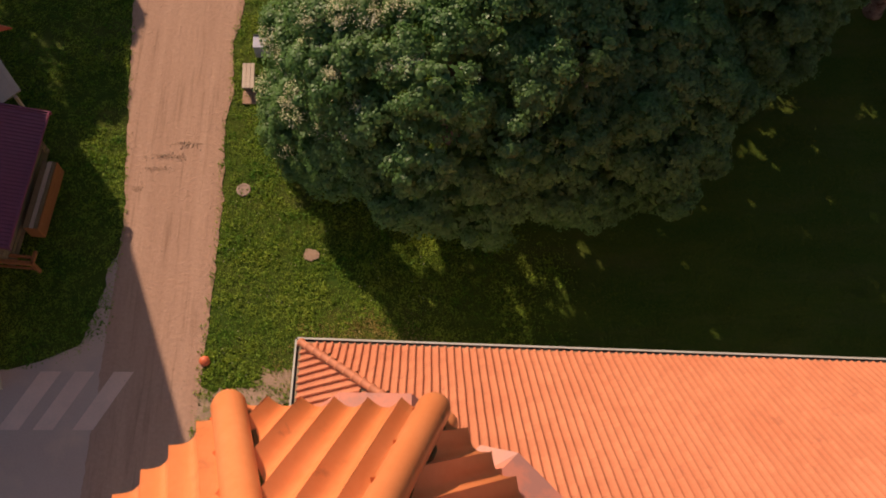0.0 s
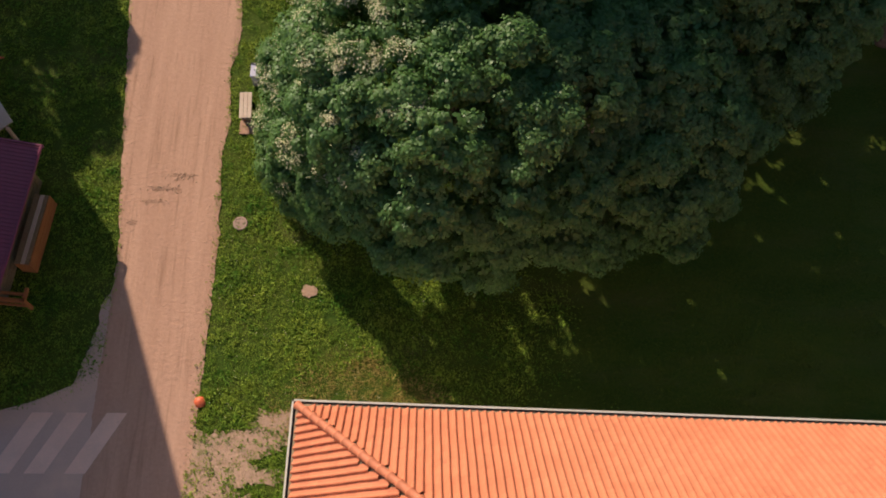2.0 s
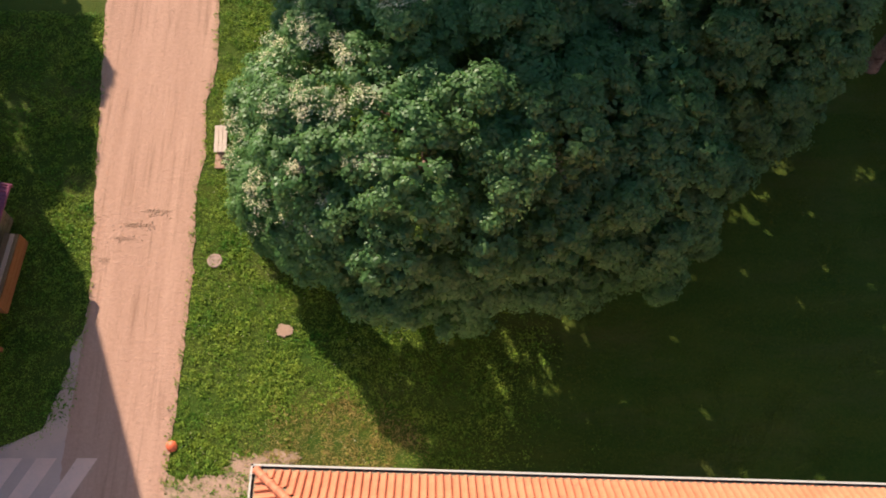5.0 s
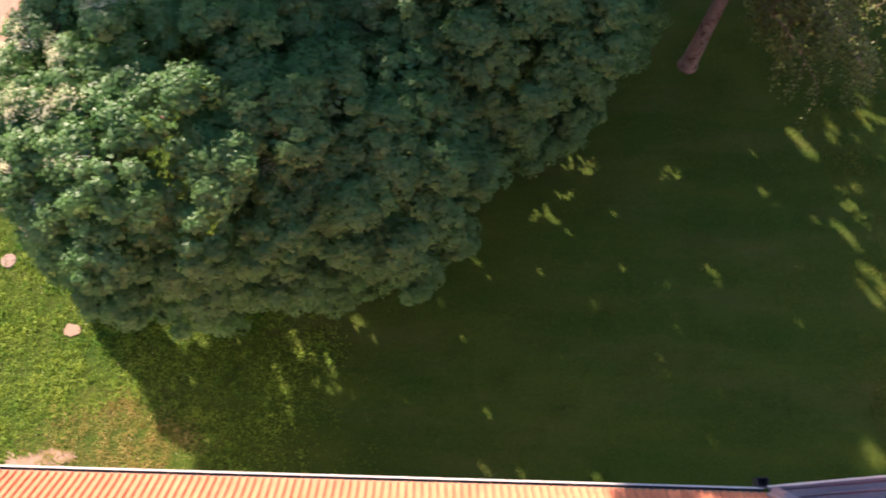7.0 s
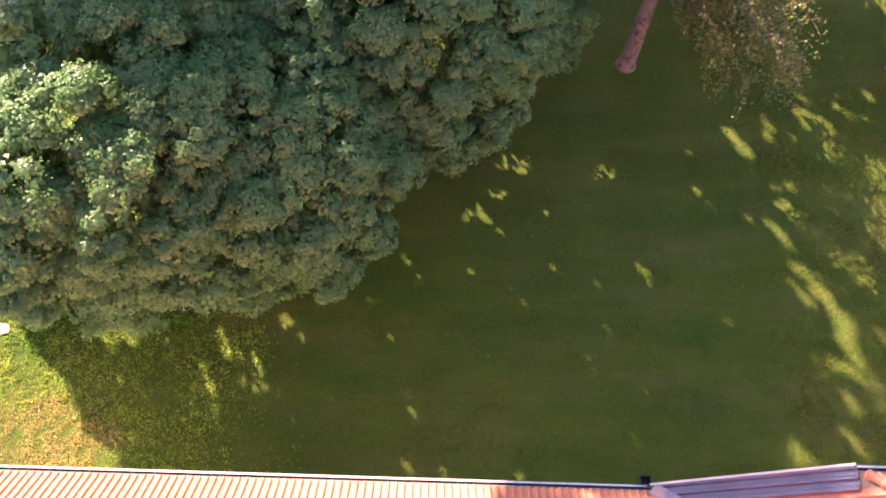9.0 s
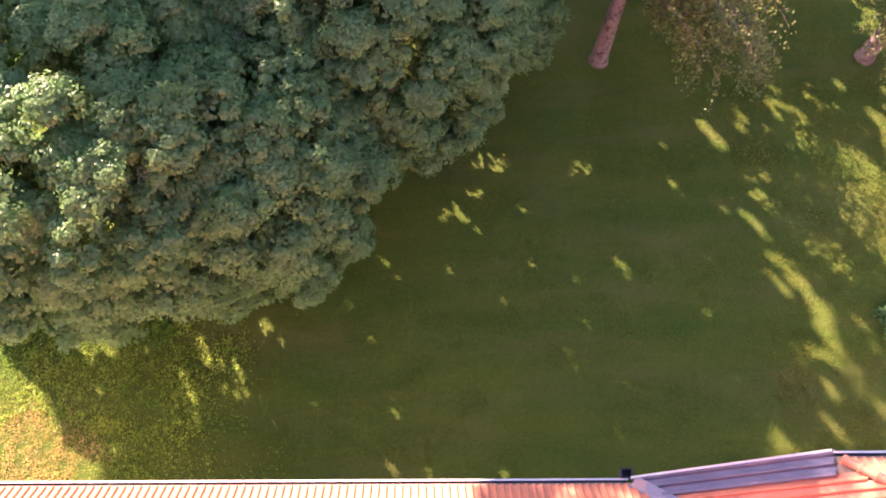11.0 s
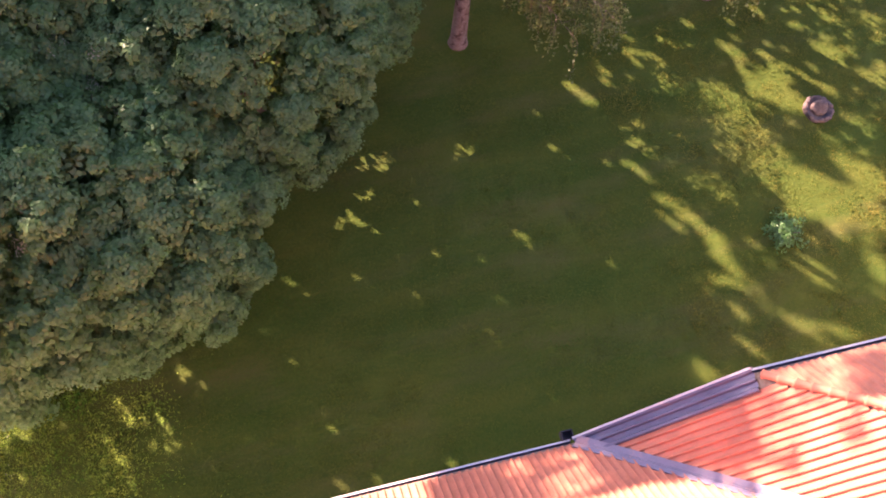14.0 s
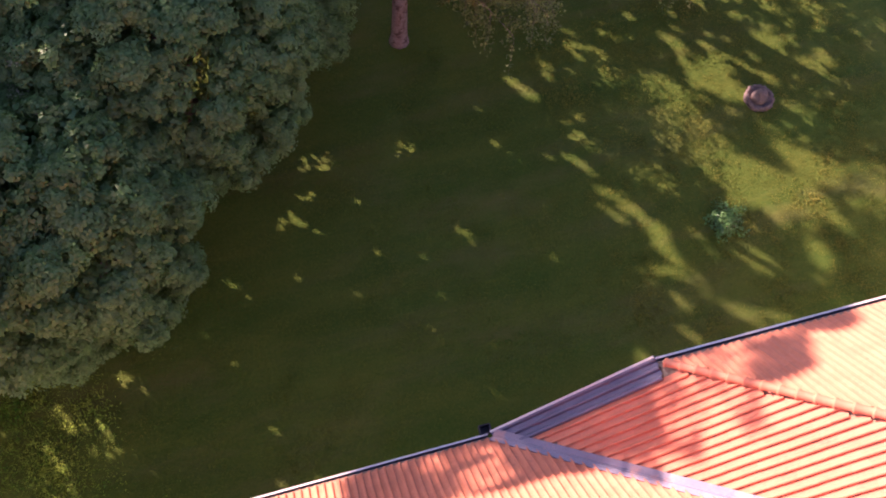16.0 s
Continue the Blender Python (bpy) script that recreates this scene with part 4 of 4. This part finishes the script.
def birch(base, height, lean, seed, boughs, arc, rise, reach, fall, leaves=64, twigs=22, label="birch with drooping branches and sparse light foliage"):
    """A pale trunk and arching boughs, from which leafy twigs hang down."""
    rng = np.random.default_rng(seed)
    top = empty("birch", (base[0], base[1], 0))
    tagged(top, label, "tree", "trees round the lawn")
    bpy.context.view_layer.update()
    pts = [(base[0] + lean[0] * q, base[1] + lean[1] * q, height * q) for q in (-0.01, 0.01, 0.03, 0.1, 0.35, 0.65, 1.0)]
    keep(part("trunk", tube(pts, [0.50, 0.42, 0.37, 0.34, 0.26, 0.16, 0.04], 14), BIRCHBARK, None, "", True), top)
    pos, along = [], []
    for i in range(boughs):
        q = rng.uniform(*rise)
        a = radians(arc[0] + (arc[1] - arc[0]) * (i + rng.uniform(0.1, 0.9)) / boughs)
        out = np.array([math.cos(a), math.sin(a), 0.0])
        p0 = np.array([base[0] + lean[0] * q, base[1] + lean[1] * q, height * q])
        far = rng.uniform(*reach)
        end = p0 + out * far + (0, 0, -rng.uniform(*fall))
        mid = p0 + out * far * 0.45 + (0, 0, 0.7)
        curve = lambda v: p0 * (1 - v) ** 2 + 2 * mid * v * (1 - v) + end * v * v
        bm = tube([curve(v) for v in (0, 0.25, 0.5, 0.75, 1.0)], [0.045, 0.035, 0.024, 0.014, 0.004], 5)
        for k in range(twigs):
            v = 0.25 + 0.75 * (k + rng.uniform()) / twigs
            b = a + rng.choice((-1, 1)) * rng.uniform(0.4, 1.3)
            side = np.array([math.cos(b), math.sin(b), 0.0]) * rng.uniform(0.3, 1.1)
            t0 = curve(v)
            drop = min(rng.uniform(0.5, 1.7), t0[2] - 1.9)
            t1, t2 = t0 + side * 0.7 + (0, 0, 0.05), t0 + side + (0, 0, -drop)
            tube([t0, t1, t2], [0.010, 0.007, 0.003], 3, bm)
            u = rng.uniform(0.15, 1.05, (leaves, 1))
            line = t0 * (1 - u) ** 2 + 2 * t1 * u * (1 - u) + t2 * u * u
            pos.append(line + rng.normal(size=(leaves, 3)) * (0.13, 0.13, 0.10))
            along.append(unit(rng.normal(size=(leaves, 3)) * 0.6 + (0, 0, -1.0)))
        keep(part("branch", bm, BARK), top)
    pos, along = np.concatenate(pos), np.concatenate(along)
    clear = sun_gaps(pos, CORES) | (rng.uniform(size=len(pos)) < 0.14)
    pos, along = pos[clear], along[clear]
    nrm = unit(rng.normal(size=pos.shape) + (0, 0, 0.7))
    size = rng.uniform(0.10, 0.17, len(pos))
    keep(tagged(new("crown", leaf_mesh("crown", pos, along, nrm, size, size * 0.75, LEAF2)), kind="stuff"), top)
    return top


birch((21.25, 25.95), 17, (0.3, 0.25), 21, 27, (-50, 60), (0.30, 0.46), (3.0, 7.6), (1.0, 3.0))
birch((33.4, 25.9), 16, (0.6, 0.5), 22, 12, (-140, -10), (0.30, 0.46), (2.2, 4.4), (0.5, 2.2))
# More unseen trees, added to shade the lawn, the birches and other crowns.
tree((24.2, 34.0), 8, 0.2, (24.2, 34.0, 6.0), (3.2, 2.8, 3.2), 28, SHADE_TREE, lobes=36, clumps=13, leaves=30, leaf=(0.2, 0.34), fill=1500)
tree((9.0, 39.0), 26, 0.42, (9.0, 38.5, 20.0), (5.5, 5.0, 6.5), 18, SHADE_TREE, lobes=30, clumps=13, leaves=34, leaf=(0.2, 0.34), fill=700)
tree((30.5, 35.5), 13, 0.3, (30.5, 35.5, 8.0), (5.2, 4.8, 4.2), 19, SHADE_TREE, lobes=40, clumps=14, leaves=30, leaf=(0.2, 0.34), fill=1200)
for i, (x, y, z, r) in enumerate(((-8.2, 34.6, 17.5, 4.2), (-3.0, 36.4, 18.5, 4.4), (2.0, 38.4, 18.0, 4.4))):
    tree((x, y), z + 4, 0.4, (x, y, z), (r, r, 6.8), 60 + i, SHADE_TREE, lobes=56, clumps=12, leaves=17, leaf=(0.22, 0.34), fill=900)
tree((12.0, 45.0), 22, 0.5, (12.0, 45.0, 21.2), (7.8, 6.0, 6.4), 80, SHADE_TREE, lobes=70, clumps=14, leaves=26, leaf=(0.26, 0.42), fill=5000)
tree((17.0, 35.0), 14, 0.3, (15.2, 36.6, 7.5), (3.4, 3.4, 3.6), 26, SHADE_TREE, lobes=40, clumps=14, leaves=30, leaf=(0.2, 0.34), fill=1200)
tree((13.0, 39.5), 14, 0.3, (13.0, 39.3, 9.0), (4.6, 4.4, 4.4), 27, SHADE_TREE, lobes=40, clumps=14, leaves=30, leaf=(0.2, 0.34), fill=1200)
birch((40.0, 29.5), 16, (0.4, 0.8), 23, 16, (0, 360), (0.35, 0.85), (2.5, 5.5), (1.0, 3.5))


def bush(at, r, h, seed, label, n=900):
    rng = np.random.default_rng(seed)
    top = empty("bush", (*at, 0))
    tagged(top, label, "bush")
    bpy.context.view_layer.update()
    d = unit(rng.normal(size=(n, 3)) + (0, 0, 0.4))
    d[:, 2] = np.abs(d[:, 2])
    pos = np.array((*at, 0.05)) + d * (r, r, h) * rng.uniform(0.35, 1.05, (n, 1)) * (1 + 0.25 * np.sin(5 * np.arctan2(d[:, 1], d[:, 0])))[:, None]
    size = rng.uniform(0.09, 0.18, n)
    st = bmesh.new()
    for i in range(9):
        a = i * 0.7
        tube([(at[0], at[1], 0), (at[0] + r * 0.6 * math.cos(a), at[1] + r * 0.6 * math.sin(a), h * 0.8)], [0.015, 0.004], 4, st)
    keep(part("stems", st, BARK), top)
    keep(tagged(new("foliage", leaf_mesh("foliage", pos, d, unit(d + 0.6 * rng.normal(size=d.shape) + (0, 0, 0.8)), size, size * 0.6, BUSHLEAF)), kind="stuff"), top)


bush((31.75, 13.45), 0.85, 0.7, 31, "low leafy green bush on the lawn")


# ---- grass blades where the lawn is seen ----
def grass(name, x0, x1, y0, y1, count, seed, label, height=(0.028, 0.075), ok=None, mat=BLADE):
    rng = np.random.default_rng(seed)
    x, y = rng.uniform(x0, x1, count), rng.uniform(y0, y1, count)
    keepers = np.array([(ok is None or ok(a, b)) for a, b in zip(x, y)])
    x, y = x[keepers], y[keepers]
    n = len(x)
    z = np.array([0.025 * wobble(a, b, 0.22) - 0.025 for a, b in zip(x, y)])
    h = rng.uniform(*height, n) * (1 + 0.75 * np.array([wobble(a, b, 0.6, 9.0) + wobble(a, b, 2.2, 5.0) + 0.6 * wobble(a, b, 5.5, 2.0) for a, b in zip(x, y)]))
    d = unit(np.stack([rng.normal(size=n), rng.normal(size=n), rng.uniform(0.1, 0.9, n)], 1))
    nrm = unit(0.6 * rng.normal(size=(n, 3)) + (0, 0, 1.0))
    pos = np.stack([x, y, z + 0.035 + h * 0.45], 1)
    me = leaf_mesh(name, pos, d, nrm, h * 1.5, h * 0.6, mat, 0.1)
    return tagged(new(name, me), label, "grass", kind="stuff")


DICE = np.random.default_rng(44)


def on_lawn(x, y):
    """Grass thins out over the lane's sides, the paving's edge and the trodden earth."""
    luck = DICE.uniform() ** 1.6
    left, right = road_left(y), road_right(y)
    if left - 0.1 + 0.25 * luck + 0.1 * wobble(2, y, 3.0) < x < right + 0.12 - 0.4 * luck + 0.15 * wobble(5, y, 3.0):
        return False
    if y < 14.6 and yard_left(y) - 0.5 + 1.5 * luck + 0.6 * wobble(x, y, 1.1, 2.0) + 0.45 * wobble(x, y, 4.0, 3.0) < x < -10.8:
        return False
    if (x + 3.8) ** 2 + (y - 13.5) ** 2 < 0.16 - 0.12 * luck or (x + 2.9) ** 2 + (y - 12.4) ** 2 < 0.05:
        return False
    for cx, cy, rx, ry in EARTH:
        if ((x - cx) / rx) ** 2 + ((y - cy) / ry) ** 2 < 1.15 - 1.5 * luck + 1.1 * wobble(x, y, 2.2) + 0.7 * wobble(x, y, 7.0):
            return False
    return True


def dry(x, y):
    """How far the grass has dried out, along the foot of the house."""
    q = 1.3 - ((x + 1.5) / 3.0) ** 2 - ((y - 9.0) / 2.0) ** 2
    return max(0.0, min(0.9, q + 0.7 * wobble(x, y, 1.1, 4.0)))


grass("grass", -7.8, 9.0, 4.5, 30.0, 250000, 41, "rough sunlit grass with clover beside the lane",
      ok=lambda x, y: on_lawn(x, y) and dry(x, y) < DICE.uniform() and (x < 0.5 or (x - 0.5) / 8.5 + 0.3 * wobble(x, y, 0.5, 6.0) < 0.5 + 0.5 * wobble(x * 37.1, y * 41.3, 1.0, 7.7)))
grass("grass", -5.5, 2.5, 6.6, 12.0, 40000, 45, "short dry yellowed grass by the house corner", height=(0.022, 0.055), mat=DRYBLADE,
      ok=lambda x, y: dry(x, y) > DICE.uniform())
grass("grass", -19.0, -11.0, 8.0, 28.0, 80000, 42, "uneven grass strip beside the lane", ok=on_lawn)
# Yellow blades put the look of sunlight into this part of the lawn.
grass("grass", 26.5, 42.0, 7.5, 25.0, 90000, 46, "yellowish grass on the far lawn, coloured for golden sunlight", height=(0.022, 0.05), mat=GOLDBLADE,
      ok=lambda x, y: 0.55 + 0.9 * wobble(x, y, 0.5, 8.0) + 0.6 * wobble(x, y, 1.9, 3.0) > DICE.uniform())
grass("grass", 2.0, 42.0, 6.5, 30.0, 170000, 43, "mown lawn shaded by trees", height=(0.022, 0.052), mat=LAWNBLADE)


def clover(count, seed):
    """Small white flower heads in the sunny grass."""
    rng = np.random.default_rng(seed)
    x, y = rng.uniform(-7.4, 1.0, count), rng.uniform(8.5, 20.0, count)
    keepers = np.array([on_lawn(a, b) and wobble(a, b, 0.7, 12.0) > -0.05 for a, b in zip(x, y)])
    n = int(keepers.sum())
    pos = np.stack([x[keepers], y[keepers], rng.uniform(0.075, 0.11, n)], 1)
    size = rng.uniform(0.022, 0.045, n)
    me = leaf_mesh("clover_flowers", pos, unit(rng.normal(size=(n, 3))), unit(0.4 * rng.normal(size=(n, 3)) + (0, 0, 1)), size, size, BLOSSOM_GLINT)
    return tagged(new("clover_flowers", me), "tiny white clover heads scattered in the grass", "flowers", kind="stuff")


clover(520, 47)


# ---- things along the lane ----
def disc(name, at, r, mat, label, category, h=0.05):
    prof = [(r, -0.05), (r, h * 0.7), (r - 0.02, h), (r * 0.72, h), (r * 0.7, h - 0.012), (0.02, h - 0.008)]
    return tagged(part(name, lathe(prof, 28, (*at, 0), 0.04), mat), label, category)


disc("well_cover", (-6.65, 16.3), 0.29, CONCRETE, "round pale concrete well cover sunk in the grass", "well cover", 0.06)
patch("bare_ground", -3.8, 13.5, 0.30, 0.27, DIRT, 0.024, 47.0, "bare trodden spot of earth in the grass", "bare earth", n=60, rag=0.3)
cone = empty("marker_stone", (-7.48, 9.15, 0))
tagged(cone, "orange-red painted rounded marker stone at the lane edge", "marker stone")
part("stone", lathe([(0.20, -0.05), (0.21, 0.05), (0.18, 0.10), (0.11, 0.15), (0.02, 0.17)], 18, (0, 0, 0), 0.18, 4), REDPAINT, cone, "", True)

bench = empty("bench", (-6.82, 21.5, 0))
bench.rotation_euler = (0, 0, radians(3))
tagged(bench, "pale wooden plank bench at the lane edge", "bench")
for x in (-0.17, 0.0, 0.17):
    boxed("plank", (x - 0.08, -0.62, 0.42), (x + 0.08, 0.62, 0.47), PALEBOARD, bench)
for y in (-0.42, 0.42):
    boxed("leg", (-0.2, y - 0.06, 0), (0.2, y + 0.06, 0.42), CONCRETE, bench)
bin_box = empty("litter_bin", (-6.33, 22.98, 0))
bin_box.rotation_euler = (0, 0, radians(1))
tagged(bin_box, "pale lavender sheet-metal bin with dark hinge strip beside the bench", "bin")
boxed("body", (-0.33, -0.29, 0.08), (0.33, 0.31, 0.78), PALESHEET, bin_box, "", None, 0.02)
part("lid", box(bmesh.new(), (-0.35, -0.33, -0.015), (0.35, 0.33, 0.015), pose(0, 0, 0.82, -4, 0, 0), 0.008), PALESHEET, bin_box)
boxed("hinge_strip", (-0.36, 0.29, 0.79), (0.36, 0.36, 0.86), DARK, bin_box, "dark hinge strip", None, 0.01)
for x in (-0.27, 0.27):
    boxed("foot", (x - 0.04, -0.26, 0.0), (x + 0.04, 0.28, 0.08), DARK, bin_box, "", None, 0.01)
boxed("step", (-7.05, 20.35, 0.02), (-6.45, 20.99, 0.07), SAND, None)
tagged(bpy.data.objects["step"], "flat pale concrete slab at the lane edge", "slab")

# ---- the shed with the ribbed purple roof ----
SHED = pose(-13.95, 15.31, 0, 0, 0, -4.9)
shed = empty("shed", (0, 0, 0))
shed.matrix_world = SHED
tagged(shed, "small wooden shed with ribbed purple-red sheet roof", "shed")
bpy.context.view_layer.update()


def ribbed(x0, z0, x1, z1, y0, y1, pitch=0.155, h=0.04):
    """A sheet with square ribs that run from eave to ridge."""
    vs, fs = [], []
    n = int((y1 - y0) / pitch)
    for i in range(n):
        for q, lift in ((0.0, 0.0), (0.56, 0.0), (0.64, h), (0.92, h)):
            y = y0 + (i + q) * pitch
            vs += [(x0, y, z0 + lift), (x1, y, z1 + lift)]
    for i in range(n * 4 - 1):
        fs.append((2 * i, 2 * i + 1, 2 * i + 3, 2 * i + 2))
    return vs, fs


solid("roof_sheet", *ribbed(-4.2, 3.45, 0.0, 2.72, -2.83, 2.83), PURPLE, shed, "ribbed purple-red coated sheet")
solid("roof_sheet", *ribbed(-8.4, 2.72, -4.2, 3.45, -2.83, 2.83), PURPLE, shed, "ribbed purple-red coated sheet")
part("roof_trim", tube([(0.02, -2.83, 2.74), (0.02, 2.83, 2.74)], [0.05, 0.05], 6), PURPLE, shed)
for q in (-2.83, 2.83):
    part("barge_board", box(box(bmesh.new(), (-2.2, -0.03, -0.11), (2.2, 0.03, 0.08), pose(-2.1, q, 3.04, 0, 9.9, 0)), (-2.2, -0.03, -0.11), (2.2, 0.03, 0.08), pose(-6.3, q, 3.04, 0, -9.9, 0)), PURPLE, shed)
for i in range(8):
    z = 0.05 + 0.31 * i
    for y in (-2.45, 2.25):
        boxed("log", (-7.6, y, z + 0.12), (-0.85, y + 0.22, z + 0.40), LOG, shed, "", None, 0.06)
    boxed("log", (-1.1, -2.6, z), (-0.88, 2.6, z + 0.29), LOG, shed, "", None, 0.06)
for i in range(8):
    y = -2.5 + 0.7 * i
    boxed("rafter_end", (-0.95, y, 2.53), (-0.12, y + 0.11, 2.67), PALEBOARD, shed)
    part("bracket", tube([(-0.86, y + 0.05, 1.7), (-0.62, y + 0.05, 2.1), (-0.3, y + 0.05, 2.55)], [0.045, 0.04, 0.045], 6), PALEBOARD, shed)
for x, w, m in ((-0.62, 0.2, LOG), (-0.40, 0.16, PALEBOARD), (-0.22, 0.12, LOG)):
    boxed("bench_board", (x, -1.25, 0.88), (x + w, 1.64, 0.93), m, shed)
for z in (0.1, 0.37, 0.64):
    boxed("front_board", (-0.09, -1.27, z), (-0.04, 1.66, z + 0.25), ORANGEWOOD, shed, "orange-stained board")
boxed("end_board", (-0.62, -1.27, 0.1), (-0.10, -1.22, 0.88), ORANGEWOOD, shed)
for lo, hi in (((-1.52, -2.72, 0.72), (0.13, -2.58, 0.9)), ((0.02, -2.72, 0.0), (0.14, -2.58, 0.9)), ((0.02, -2.56, 0.75), (0.14, -2.14, 0.9)), ((-1.52, -2.44, 0.72), (-0.02, -2.34, 0.86)), ((-1.52, -2.72, 0.3), (0.13, -2.64, 0.42))):
    boxed("porch_rail", lo, hi, ORANGEWOOD, shed, "orange-stained rail")
pile = empty("pallet_stack", (-15.6, 18.9, 0))
tagged(pile, "stack of pale grey boards leaning behind the shed", "boards")
bpy.context.view_layer.update()
for i in range(7):
    keep(boxed("board", (-1.35, -0.11, -0.03), (1.35, 0.11, 0.03), PALEBOARD, None, "", pose(-16.35 - 0.17 * i, 20.75 - 0.14 * i, 1.7 - 0.03 * i, 4, 0, -53), 0.01), pile)
for q in (-0.16, 0.16):
    keep(boxed("prop", (-0.06, -0.06, 0.0), (0.06, 0.06, 1.62), PALEBOARD, None, "", pose(-16.3 + q * 4, 20.3 - q * 5, 0), 0.01), pile)
sign = empty("red_canopy", (-15.6, 21.3, 0))
tagged(sign, "red pointed canopy roof on a post", "canopy")
bpy.context.view_layer.update()
keep(solid("canopy", [(-15.9, 22.15, 2.5), (-18.0, 21.5, 2.55), (-18.0, 22.8, 2.55), (-17.6, 22.15, 3.0), (-15.95, 22.15, 2.43), (-18.0, 21.5, 2.48), (-18.0, 22.8, 2.48)],
           [(0, 3, 1), (0, 2, 3), (1, 3, 2), (4, 5, 6), (0, 1, 5, 4), (2, 0, 4, 6), (1, 2, 6, 5)], REDPAINT), sign)
keep(part("post", tube([(-17.3, 22.15, 0), (-17.3, 22.15, 2.7)], [0.06, 0.06]), LOG), sign)

# ---- round stone thing on the far lawn ----
well = empty("stone_fountain", (35.8, 18.6, 0))
tagged(well, "low round weathered stone fountain with a domed centre", "fountain")
part("basin", lathe([(0.64, -0.05), (0.66, 0.15), (0.58, 0.21), (0.47, 0.17), (0.43, 0.12), (0.05, 0.12)], 30, (0, 0, 0), 0.08, 2), STONE, well, "", True)


def rock(seed, size):
    """A rough lump of stone."""
    bm = bmesh.new()
    bmesh.ops.create_icosphere(bm, subdivisions=2, radius=1.0)
    for v in bm.verts:
        v.co = Vector((v.co.x * size[0], v.co.y * size[1], v.co.z * size[2])) * (1 + 0.22 * noise.noise(v.co * 1.7 + Vector((seed, 0, 0))) + 0.08 * noise.noise(v.co * 5 + Vector((0, seed, 0))))
    return bm


for k in range(17):
    a = k * math.tau / 17 + 0.12 * math.sin(k * 3.1)
    st = part("rim_stone", rock(k * 2.7, (0.15 + 0.03 * math.sin(k * 2.3), 0.11 + 0.03 * math.sin(k * 4.1), 0.10 + 0.03 * math.sin(k * 5))), STONE, well, "", True)
    st.location, st.rotation_euler = (0.58 * math.cos(a), 0.58 * math.sin(a), 0.17), (0, 0, a + math.pi / 2)
part("dome", lathe([(0.36, 0.10), (0.37, 0.30), (0.31, 0.42), (0.25, 0.45), (0.22, 0.58), (0.16, 0.66), (0.09, 0.70), (0.02, 0.71)], 22, (0, 0, 0), 0.16, 5), STONE, well, "", True)

# ---- the tall house across the yard, whose shade falls on it ----
hall = empty("hall", (-27, 24, 0))
tagged(hall, "tall plain plastered hall across the yard", "house")
bpy.context.view_layer.update()
e1 = Vector((0.36, -0.933, 0))
A, B = Vector((-24.0, 32.3, 0)), Vector((-24.0, 32.3, 0)) + e1 * 26
back = Vector((-14.0, 0.0, 0))
hv = [A, B, B + back, A + back]
keep(solid("wall", hv + [v + Vector((0, 0, 12)) for v in hv], [(3, 2, 1, 0), (4, 5, 6, 7), (0, 1, 5, 4), (1, 2, 6, 5), (2, 3, 7, 6), (3, 0, 4, 7)], PLASTER), hall)
rv = [v + Vector((0, 0, 12.004)) for v in hv]
rt = [(rv[0] + rv[3]) / 2 + Vector((0, 0, 1.5)), (rv[1] + rv[2]) / 2 + Vector((0, 0, 1.5))]
keep(solid("roof", rv + rt, [(0, 1, 5, 4), (2, 3, 4, 5), (0, 4, 3), (1, 2, 5)], TILES), hall)


def pebbles(count, seed):
    """Small stones strewn on the lane, thicker along its sides."""
    rng = np.random.default_rng(seed)
    vs, fs = [], []
    for i in range(count):
        y = rng.uniform(3, 30)
        a, c = road_left(y), road_right(y)
        q = rng.uniform(0, 1)
        x = rng.uniform(a, c) if q < 0.35 else (a + abs(rng.normal()) * 0.25 if q < 0.62 else c - abs(rng.normal()) * 0.25)
        if rng.uniform() < 0.2:
            row = rng.integers(0, 3)
            x, y = (-9.2, -9.75, -10.2)[row] + rng.normal() * 0.35, (18.35, 17.75, 17.2)[row] + rng.normal() * 0.09
        r = rng.uniform(0.010, 0.035) * (1.7 if abs(y - 17.9) < 0.6 and -11 < x < -8.4 else 1.0)
        k = len(vs)
        for dx, dy, dz in ((1, 0, 0), (0.2, 1, 0.1), (-1, 0.3, 0), (-0.2, -1, 0.1), (0.1, 0.1, 0.8)):
            vs.append((x + r * dx * rng.uniform(0.7, 1.2), y + r * dy * rng.uniform(0.7, 1.2), 0.014 + r * dz))
        fs += [(k, k + 1, k + 4), (k + 1, k + 2, k + 4), (k + 2, k + 3, k + 4), (k + 3, k, k + 4)]
    return tagged(solid("pebbles", vs, fs, DIRT), "small loose stones strewn over the sand lane", "stones", kind="stuff")


pebbles(520, 51)
